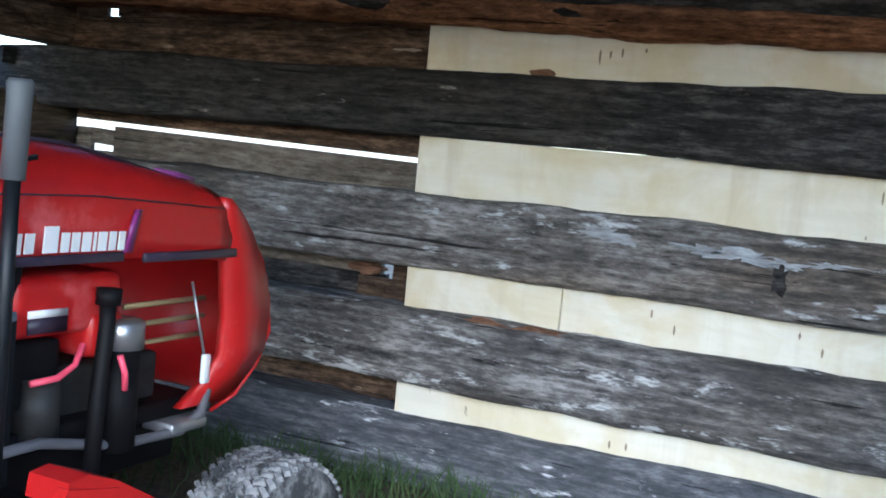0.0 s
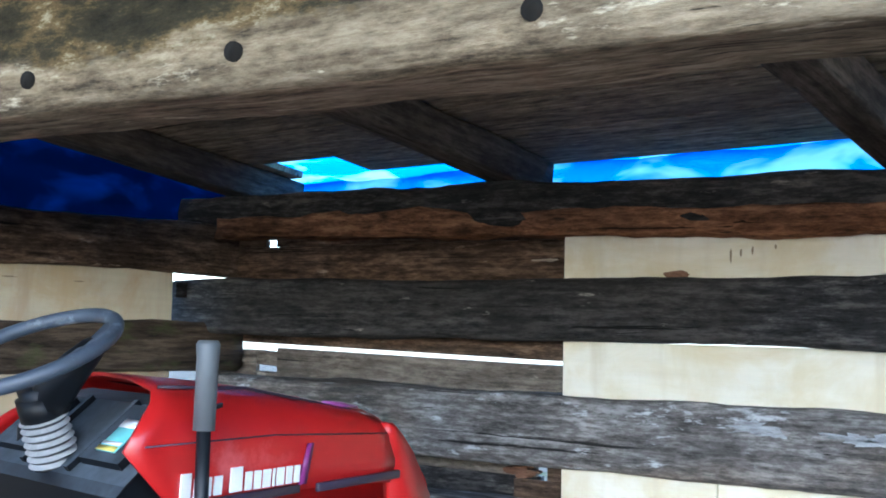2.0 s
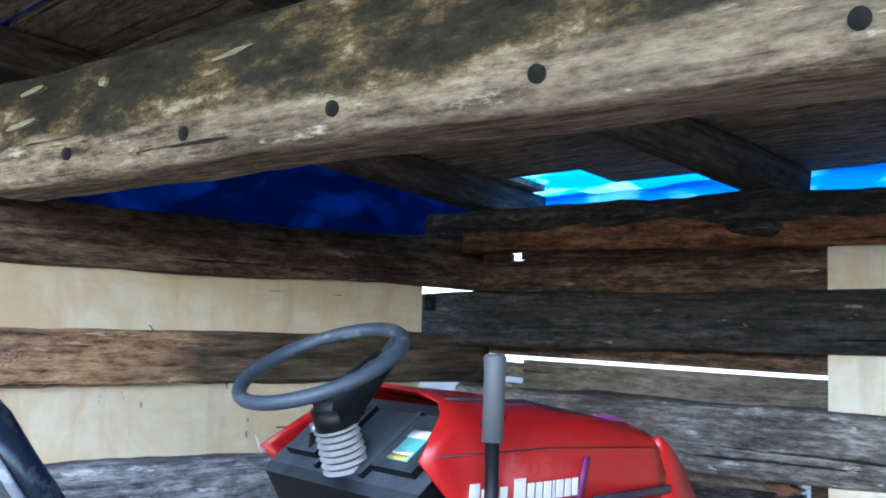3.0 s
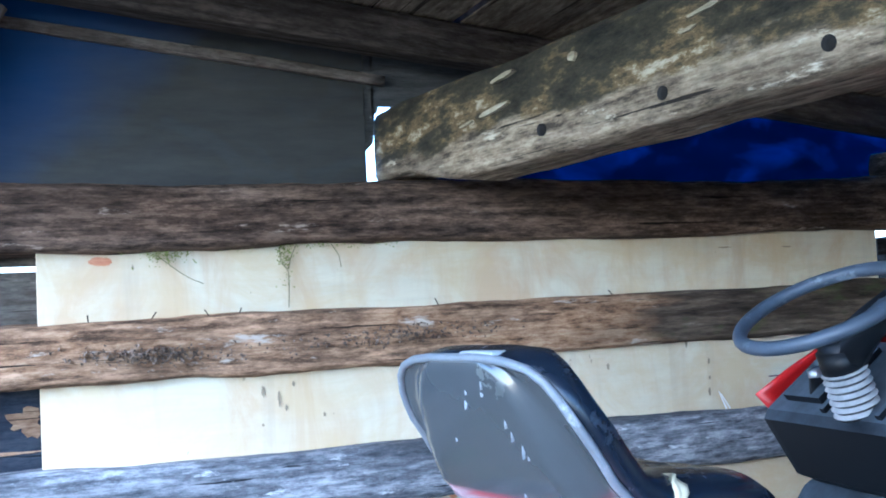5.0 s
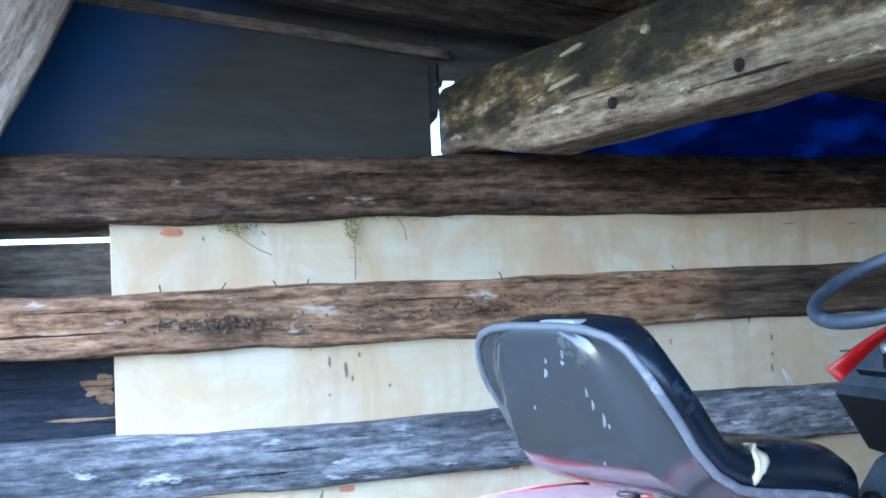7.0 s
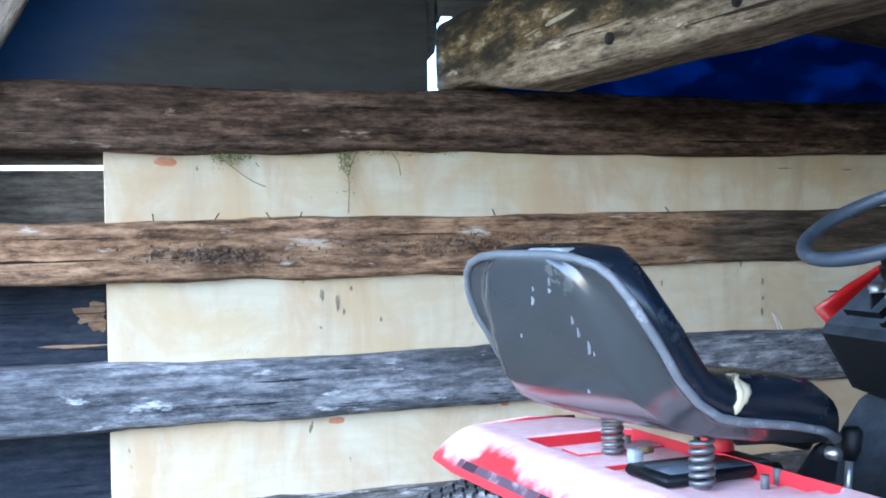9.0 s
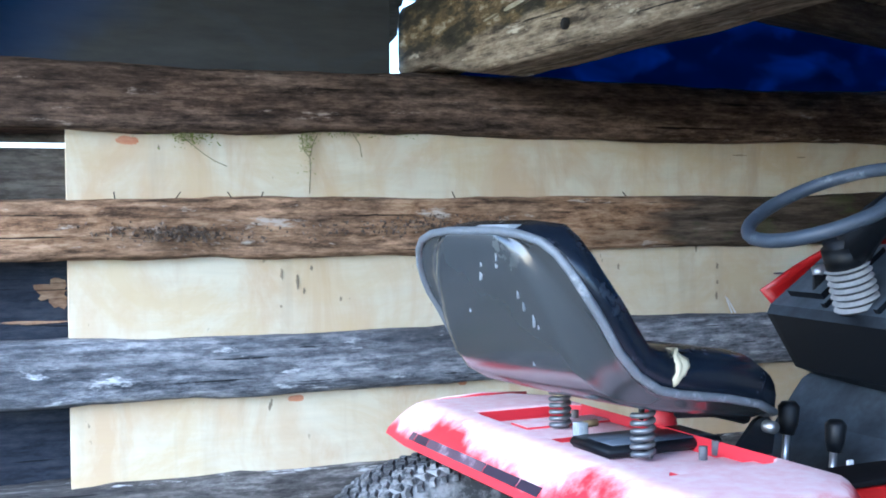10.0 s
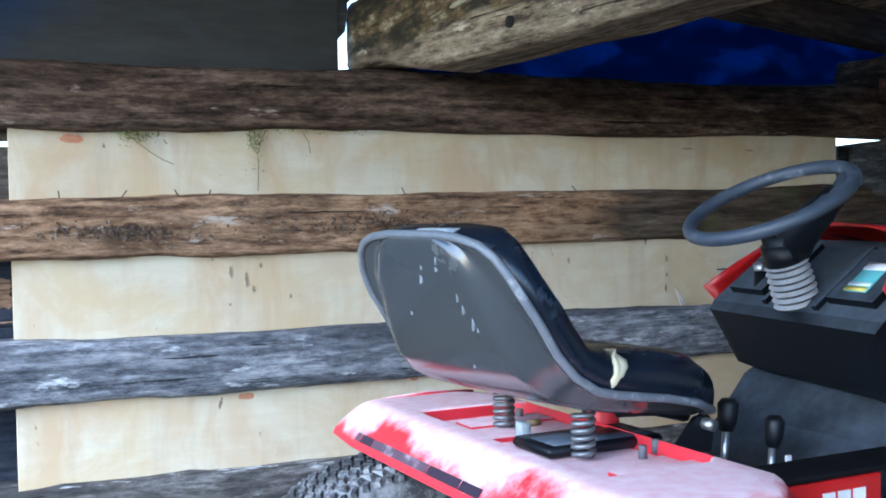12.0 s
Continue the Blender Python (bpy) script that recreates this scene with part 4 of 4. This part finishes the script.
for sy in (-1, 1):
    make_wheel("rear_wheel", 0.205, sy * 0.35, 0.272, 0.2, 0.11, True)
    make_wheel("front_wheel", 1.49, sy * 0.36, 0.196, 0.15, 0.08, True)
part("front_axle", box(1.46, 1.52, -0.33, 0.33, 0.2, 0.25, 0.006), DEEP_BLACK, mower)
part("rear_axle", box(0.15, 0.25, -0.3, 0.3, 0.2, 0.32, 0.01), DEEP_BLACK, mower)
part("mower_deck", box(0.55, 1.2, -0.5, 0.5, 0.1, 0.24, 0.04, 3), RED_DUSTY, mower, "red steel cutting deck")


def outline(x0, x1, w, c):
    """Fender outline with cut rear corners, in plan."""
    return [(x0, -w + c * 2), (x0, w - c * 2), (x0 + c * 0.25, w), (x1 - c, w), (x1, w - c), (x1, -w + c), (x1 - c, -w), (x0 + c * 0.25, -w)]


FENDER_FLOOR = 0.617


def make_fender():
    rows = []
    for z, g in ((0.574, 0.003), (0.577, 0.0), (0.588, 0.004), (0.606, 0.019), (0.623, 0.036), (0.634, 0.052), (0.64, 0.068), (0.641, 0.08)):
        rows.append([(x, y, z) for x, y in outline(0.136 + g, 0.47 - g * 0.25, 0.48 - g * 0.6, 0.06)])
    for z, g in ((0.641, 0.0), (0.638, 0.005), (FENDER_FLOOR + 0.003, 0.014), (FENDER_FLOOR, 0.018)):
        rows.append([(x, y, z) for x, y in outline(0.236 + g, 0.45 - g * 0.3, 0.285 - g, 0.022)])
    bm = loft(rows, True, False)
    bm.verts.ensure_lookup_table()
    bm.faces.new(bm.verts[-8:])
    fender = part("fender", solid(bm, 0.004), RED_DUSTY, mower, "dusty faded red steel fender")
    fender.data.set_sharp_from_angle(angle=radians(24))
    # pressed ledges of the pan, and the rolled edge of the arms
    part("ledge", box(0.27, 0.445, 0.07, 0.215, FENDER_FLOOR - 0.004, FENDER_FLOOR + 0.008, 0.002, 2), RED_DUSTY, fender)
    part("ledge", box(0.28, 0.445, 0.155, 0.215, FENDER_FLOOR, FENDER_FLOOR + 0.012, 0.002, 2), RED_DUSTY, fender)
    part("ledge", box(0.262, 0.446, -0.264, -0.15, FENDER_FLOOR - 0.004, FENDER_FLOOR + 0.005, 0.003, 2), RED_DUSTY, fender)
    part("ledge", box(0.3, 0.448, -0.266, -0.215, FENDER_FLOOR, FENDER_FLOOR + 0.011, 0.003, 2), RED_DUSTY, fender)
    part("rolled_edge", tube([(0.235, 0.434, 0.639), (0.33, 0.436, 0.643), (0.43, 0.434, 0.639)], [0.003, 0.0045, 0.003], 8), RED_DUSTY, fender)
    # faded stripe on the rear slope
    for y0, y1, mat in ((0.345, 0.325, FADED_DECAL), (0.322, 0.27, DECAL_DARK), (0.268, 0.05, FADED_DECAL), (0.048, -0.06, DECAL_DARK), (-0.062, -0.125, DECAL_DARK)):
        rows = []
        for y in (y0, y1):
            rows.append([(0.1405, y, 0.5895), (0.151, y, 0.6015), (0.154, y, 0.5985), (0.1435, y, 0.5865)])
        part("rear_stripe", loft(rows), mat, fender, smooth=False)
    for (bx, by) in ((0.405, -0.155), (0.448, -0.13), (0.4, 0.2)):
        part("bolt", tube([(bx, by, 0.62), (bx, by, 0.642)], 0.007, 6), DULL_BOLT, fender)
    part("hump", tube([(0.475, 0.05, 0.61), (0.475, 0.05, 0.662), (0.475, 0.05, 0.668)], [0.031, 0.025, 0.02], 18), RED_DUSTY, fender)


make_fender()
part("tunnel", loft([[(lerp(0.8, x, k), yy, z - 0.01 * (k < 1)) for x, z in ((1.0, 0.685), (0.945, 0.668), (0.875, 0.59), (0.8, 0.525), (0.7, 0.505), (0.5, 0.5), (0.5, 0.42), (1.0, 0.42))] for yy, k in ((-0.235, 0.96), (-0.225, 1), (0.215, 1), (0.225, 0.96))]), DASH, mower, "black plastic footwell cover", smooth=False)
part("footrest", box(0.5, 1.0, -0.42, 0.42, 0.4, 0.42, 0.006), BLACK, mower)
rows = []
for yy in (-0.45, -0.43):
    rows.append([(0.5, yy, 0.4), (0.5, yy, 0.56), (0.6, yy, 0.5), (0.72, yy, 0.44), (0.86, yy, 0.43), (0.9, yy, 0.485), (1.0, yy, 0.465), (1.09, yy, 0.42), (1.12, yy, 0.38)])
side_panel = part("side_panel", loft(rows), RED, mower, smooth=False)
step = part("step_panel", box(0.5, 0.72, -0.318, -0.3, 0.42, 0.598, 0.006, 2), RED, mower)
for k in range(3):
    part("letter_block", box(0.6 + 0.03 * k, 0.623 + 0.03 * k, -0.3205, -0.317, 0.558, 0.58, 0), WHITE, step, smooth=False)
part("step_trim", box(0.48, 0.86, -0.322, -0.235, 0.6, 0.61, 0.003, 2), DEEP_BLACK, mower)
part("lever_tag", box(0.716, 0.728, -0.126, -0.12, 0.556, 0.584, 0.001), WHITE, mower)
part("foot_plate", loft([[(x, -0.445 if k == 0 else -0.37, z) for x, z in ((0.9, 0.46), (0.905, 0.492), (0.94, 0.497), (1.0, 0.475), (1.09, 0.425), (1.09, 0.4))] for k in (0, 1)]), RED, side_panel, smooth=False)
for k in range(4):
    part("letter_block", box(0.93 + 0.03 * k, 0.951 + 0.03 * k, -0.453, -0.449, 0.415, 0.44, 0), WHITE, side_panel, smooth=False)


# the seat's rim from the front of the pan to the top of the back: (x, half width, z), and the shell's middle line
RIM = [(0.545, 0.15, 0.672), (0.525, 0.19, 0.682), (0.478, 0.205, 0.7), (0.407, 0.212, 0.716), (0.35, 0.215, 0.725), (0.306, 0.215, 0.732), (0.269, 0.213, 0.741), (0.233, 0.21, 0.764), (0.203, 0.207, 0.797), (0.178, 0.205, 0.837), (0.16, 0.204, 0.862), (0.146, 0.198, 0.885), (0.134, 0.19, 0.908), (0.123, 0.174, 0.932), (0.115, 0.15, 0.948), (0.108, 0.11, 0.958), (0.105, 0.06, 0.962)]
BACK = [(0.545, 0.668), (0.51, 0.668), (0.45, 0.674), (0.38, 0.683), (0.32, 0.692), (0.27, 0.702), (0.22, 0.716), (0.178, 0.736), (0.152, 0.762), (0.134, 0.8), (0.124, 0.832), (0.116, 0.862), (0.106, 0.893), (0.1, 0.92), (0.097, 0.94), (0.097, 0.954), (0.1, 0.961)]


BACK = [(x + 0.45 * (rx - x), z + 0.3 * (rz - z)) for (x, z), (rx, w, rz) in zip(BACK, RIM)]


def seat_shell():
    """The pressed metal back and pan, bulging behind the rim."""
    rows = []
    n = len(RIM)
    for i, ((x, w, z), (cx, cz)) in enumerate(zip(RIM, BACK)):
        wall = lerp(0.93, 0.74, max(0.0, min(1.0, (i - 7) / 6)))
        row = []
        for k in range(45):
            u = k / 22 - 1
            f = max(0.0, min(1.0, (wall - abs(u)) / 0.17))
            f = f * f * (3 - 2 * f)
            round_ = 0.004 * max(0.0, 1 - (u / wall) ** 2) * min(1, i / 5, (n - 1 - i) / 4)
            row.append((lerp(x, cx, f) - round_, w * u, lerp(z, cz, f) - round_ * 0.5 * (i < 8)))
        rows.append(row)
    return solid(loft(rows, False), 0.004)


def seat_cushion():
    rows = []
    n = len(RIM)
    for i, (x, w, z) in enumerate(RIM):
        t = i / (n - 1)
        a = radians(lerp(88, 22, min(1, max(0, (t - 0.15) / 0.5))))
        nrm = Vector((math.cos(a), 0, math.sin(a)))
        th = lerp(0.088, 0.078, min(1, max(0, (t - 0.2) / 0.3))) * min(1, 0.82 + i * 0.1, 0.3 + (n - 1 - i) * 0.45)
        row = []
        for k in range(25):
            u = math.sin(math.pi / 2 * (k / 12 - 1))
            f = (1 - abs(u) ** 5) ** (1 / 3)
            dip = 0.022 * (1 - abs(u) ** 2.5) * min(1, i * 0.3, (n - 1 - i) * 0.25)
            p = Vector((x, w * u * (1 + 0.06 * f * abs(u) ** 4), z)) + nrm * (th * f - dip)
            seam = 0.006 * math.exp(-((t - 0.42) / 0.035) ** 2)
            row.append(p + nrm * (0.003 * noise.noise(p * 16) - seam))
        if i == 0:
            rows.append([(p.x, p.y * 0.98, p.z - 0.004) for p in (Vector((x, w * math.sin(math.pi / 2 * (k / 12 - 1)), z)) for k in range(25))])
            row = [p + Vector((0.012, 0, -0.006)) for p in row]
        rows.append(row)
    rows.append([(x, w * math.sin(math.pi / 2 * (k / 12 - 1)), z) for k in range(25)])
    return solid(loft(rows, False), 0.003)


def make_seat():
    seat = part("seat", seat_cushion(), VINYL, mower, "black vinyl bucket seat, torn at its side")
    seat.matrix_basis = Matrix.Translation((0.288, 0, 0)) @ Matrix.Rotation(radians(8), 4, "Z") @ Matrix.Translation((-0.3, 0, 0))
    part("shell", seat_shell(), SHELL, seat, "scuffed dark metal seat shell")
    edge = [(x - 0.004, -w - 0.002, z + 0.001) for x, w, z in RIM] + [(x - 0.004, w + 0.003, z + 0.001) for x, w, z in RIM[::-1]]
    part("piping", tube(edge, 0.0065, 10), PIPING, seat, "pale worn piping")
    cush = seat_cushion()
    skin = BVHTree.FromBMesh(cush)
    rings = []
    for f, lift in ((1.0, -0.004), (0.97, 0.003), (0.6, 0.005), (0.25, 0.004), (0.02, 0.003)):
        ring = []
        for k in range(18):
            a = 2 * math.pi * k / 18
            d = f * (1 + 0.2 * math.sin(3 * a + 1) + 0.12 * math.sin(7 * a))
            tx, tz = 0.308 + 0.0125 * d * math.cos(a) + 0.012 * d * math.sin(a), 0.771 + 0.023 * d * math.sin(a)
            hit = skin.ray_cast(Vector((tx, -0.6, tz)), Vector((0, 1, 0)))[0] or Vector((tx, -0.2, tz))
            ring.append(hit - Vector((0, lift, 0)))
        rings.append(ring)
    part("torn_foam", loft(rings), FOAM, seat, "foam showing through a tear")
    cush.free()
    shell = seat_shell()
    skin = BVHTree.FromBMesh(shell)
    for k, (y, z, h) in enumerate(((-0.0212, 0.9301, 0.012), (-0.0176, 0.9151, 0.006), (0.0206, 0.9165, 0.006), (0.0262, 0.9019, 0.012), (0.0319, 0.894, 0.004), (-0.0489, 0.8779, 0.012), (-0.054, 0.862, 0.014), (-0.0674, 0.8443, 0.02), (-0.0708, 0.8301, 0.006), (-0.1715, 0.8656, 0.006), (-0.1744, 0.8152, 0.012), (-0.1758, 0.798, 0.008), (0.0885, 0.8442, 0.005), (-0.0206, 0.7712, 0.005))):
        y -= 0.04
        w = 0.0015 if k > 4 else 0.0025 + 0.002 * (k % 2)
        hit = skin.ray_cast(Vector((-0.5, y, z)), Vector((1, 0, 0)))[0]
        if hit:
            part("paint_chip", loft([[(hit.x - 0.0012, y, z), (hit.x - 0.0012, y + w, z + 0.002), (hit.x + 0.003, y + w, z), (hit.x + 0.003, y, z)], [(hit.x - 0.0012, y - w * 0.5, z - h * 0.4), (hit.x - 0.0012, y + w * 0.9, z - h * 0.45), (hit.x + 0.003, y + w, z - h * 0.4), (hit.x + 0.003, y, z - h * 0.4)], [(hit.x - 0.001, y + w * 0.2, z - h * 0.8), (hit.x - 0.001, y + w * 0.6, z - h * 0.85), (hit.x + 0.003, y + w * 0.6, z - h * 0.8), (hit.x + 0.003, y + w * 0.2, z - h * 0.8)]]), CHIP, seat, smooth=False)
    shell.free()
    part("top_patch", box(0.108, 0.14, -0.08, 0.0, 0.958, 0.972, 0.005, 2), TAPE, seat)


make_seat()


def helix(x, y, z0, z1, r, turns):
    return [(x + r * math.cos(a), y + r * math.sin(a), lerp(z0, z1, a / (2 * math.pi * turns))) for a in (2 * math.pi * turns * i / (turns * 14) for i in range(turns * 14 + 1))]


for sx, sy in ((0.335, 0.14), (0.33, -0.11)):
    part("spring", tube(helix(sx, sy, 0.627 if sy > 0 else 0.624, 0.693, 0.0155, 6), 0.0042, 7), SPRING, mower, "steel coil seat spring")
part("seat_bracket", box(0.4, 0.52, -0.05, 0.05, 0.688, 0.7, 0.003), BLACK, mower)
part("hinge", box(0.46, 0.52, 0.085, 0.095, 0.61, 0.67, 0.004), BLACK, mower)
part("hinge_arm", tube([(0.4, -0.1, 0.688), (0.47, -0.1, 0.684), (0.53, -0.1, 0.668)], 0.013, 8), BLACK, mower)
part("hinge_plate", loft([[(0.48, yy, 0.61), (0.56, yy, 0.61), (0.568, yy, 0.655), (0.55, yy, 0.672), (0.53, yy, 0.665)] for yy in (-0.125, -0.115)]), BLACK, mower, smooth=False)
part("hinge_bolt", tube([(0.548, -0.145, 0.655), (0.548, -0.11, 0.655)], 0.01, 10), STEEL, mower)
part("battery_tray", box(0.285, 0.5, -0.085, 0.03, 0.62, 0.637, 0.006), BLACK, mower)
part("tray_label", box(0.3, 0.48, -0.075, -0.005, 0.6365, 0.6395, 0), WHEEL_GREY, mower)
part("latch", box(0.305, 0.323, 0.03, 0.05, 0.62, 0.654, 0.001), TAPE, mower)
part("latch_pin", tube([(0.32, 0.04, 0.65), (0.345, 0.04, 0.651)], 0.006, 8), BRASS, mower)


def make_dash():
    prof = [(0.83, 0.79, 0.245), (0.842, 0.808, 0.25), (0.975, 0.915, 0.24), (1.04, 0.925, 0.22), (1.06, 0.5, 0.14), (1.0, 0.5, 0.14), (0.95, 0.655, 0.19), (0.875, 0.685, 0.215)]
    rows = []
    for s in (-1, -0.92, 0.92, 1):
        rows.append([(lerp(0.9, x, 0.985 if abs(s) == 1 else 1), s * w, lerp(0.8, z, 0.985 if abs(s) == 1 else 1)) for x, z, w in prof])
    dash = part("dashboard", loft(rows), DASH, mower, "black plastic dashboard", smooth=False)
    dash.matrix_basis = Matrix.Translation((0.85, 0, 0)) @ Matrix.Rotation(radians(-9), 4, "Z") @ Matrix.Translation((-0.85, 0, 0))
    for y0, y1 in ((0.1, 0.21), (-0.21, -0.09)):
        r2 = []
        for y in (y0, y1):
            a, b = Vector((0.862, y, 0.8255)), Vector((0.96, y, 0.9045))
            r2.append([a, b, b + Vector((-0.008, 0, 0.011)), a + Vector((-0.008, 0, 0.011))])
        part("raised_panel", loft(r2), DASH, dash, smooth=False)
    m = Matrix.Translation((0.9, -0.145, 0.8735)) @ Matrix.Rotation(-math.atan2(0.107, 0.133), 4, "Y")
    st = part("sticker", box(-0.04, 0.03, -0.03, 0.025, 0, 0.003, 0.0005), GREEN_TAG, dash, "teal and yellow sticker")
    st.matrix_basis = m
    for x0, x1, mm in ((-0.04, -0.03, YELLOW_TAG), (0.012, 0.03, WHITE), (-0.027, -0.02, WHITE)):
        ob = part("sticker_band", box(x0, x1, -0.0295, 0.0245, 0.003, 0.0045, 0), mm, dash)
        ob.matrix_basis = m
    part("key_switch", tube([(0.9, 0.165, 0.86), (0.893, 0.165, 0.885)], 0.014, 12), STEEL, dash)
    for y in (-0.075, 0.075):
        r2 = []
        for yy in (y - 0.006, y + 0.006):
            a, b = Vector((0.846, yy, 0.8125)), Vector((0.972, yy, 0.914))
            r2.append([a, b, b + Vector((-0.006, 0, 0.008)), a + Vector((-0.006, 0, 0.008))])
        part("rib", loft(r2), DASH, dash, smooth=False)
    part("wire", tube([(0.9, 0.095, 0.868), (0.893, 0.09, 0.875), (0.89, 0.088, 0.9), (0.9, 0.088, 0.91)], 0.003, 6), STEEL, dash)
    part("choke_slot", box(0.86, 0.9, 0.13, 0.136, 0.8275, 0.87, 0.001), BLACK, dash)


make_dash()


def make_steering():
    base, top = Vector((0.855, 0, 0.845)), Vector((0.80, 0, 0.993))
    ax = (top - base).normalized()
    sw = part("steering_wheel", bmesh.new(), WHEEL_GREY, mower, "grey-black steering wheel")
    rim_axis = Vector((-0.42, 0.0, 0.9)).normalized()
    side, fwd = Vector((0, 1, 0)), rim_axis.cross(Vector((0, 1, 0)))
    c = top + Vector((0, 0, 0.008))
    ring = [c + (side * math.cos(a) + fwd * math.sin(a)) * 0.147 for a in (2 * math.pi * k / 44 for k in range(44))]
    part("rim", tube(ring, 0.0125, 12, closed=True), WHEEL_GREY, sw)
    # broad web along one side of the rim, with a single dished spoke
    rows = []
    for k in range(15):
        a = math.pi * (0.86 + 0.48 * k / 14)
        d = side * math.cos(a) + fwd * math.sin(a)
        inner = 0.138 - 0.03 * math.sin(math.pi * k / 14) ** 0.5
        rows.append([c + d * 0.148 + rim_axis * 0.008, c + d * inner + rim_axis * 0.002, c + d * inner - rim_axis * 0.012, c + d * 0.148 - rim_axis * 0.01])
    part("web", loft(rows), WHEEL_GREY, sw)
    d = side * math.cos(math.pi * 1.1) + fwd * math.sin(math.pi * 1.1)
    part("spoke", tube([c - rim_axis * 0.1, c - rim_axis * 0.07 + d * 0.03, c - rim_axis * 0.035 + d * 0.08, c - rim_axis * 0.006 + d * 0.125], [0.036, 0.034, 0.028, 0.02], 10), BLACK, sw)
    part("hub", tube([c - rim_axis * 0.11, c - rim_axis * 0.06], [0.037, 0.036], 18), BLACK, sw)
    col = part("steering_column", tube([base + ax * 0.045, base + ax * 0.09], [0.036, 0.036], 18), BLACK, mower)
    n = 7
    pts, rr = [], []
    for k in range(2 * n + 1):
        pts.append(base - ax * 0.03 + ax * (0.085 * k / (2 * n)))
        rr.append((0.043 if k % 2 else 0.036) - 0.003 * k / (2 * n))
    part("bellows", tube(pts, rr, 20), BELLOWS, col, "ribbed grey rubber bellows", smooth=False)


make_steering()
lever = part("lift_lever", tube([(0.89, -0.318, 0.42), (0.894, -0.315, 0.73), (0.897, -0.312, 0.91)], 0.0115, 10), BLACK, mower, "upright lever with a grey grip")
part("grip", tube([(0.897, -0.312, 0.89), (0.9, -0.312, 1.0), (0.9, -0.312, 1.022), (0.9, -0.312, 1.028)], [0.0175, 0.0175, 0.019, 0.015], 14), GRIP, lever)
for kx, ky, kz in ((0.612, -0.1, 0.662), (0.71, -0.1, 0.624)):
    knob = part("control_lever", tube([(kx - 0.01, ky, kz - 0.12), (kx, ky, kz - 0.02)], 0.006, 8), STEEL, mower)
    part("knob", tube([(kx, ky, kz - 0.03), (kx + 0.002, ky, kz - 0.012), (kx + 0.004, ky, kz + 0.014), (kx + 0.004, ky, kz + 0.022)], [0.011, 0.016, 0.0175, 0.011], 14), BLACK, knob)
part("pedal", box(0.7, 0.76, -0.36, -0.28, 0.5, 0.512, 0.004), STEEL, mower)
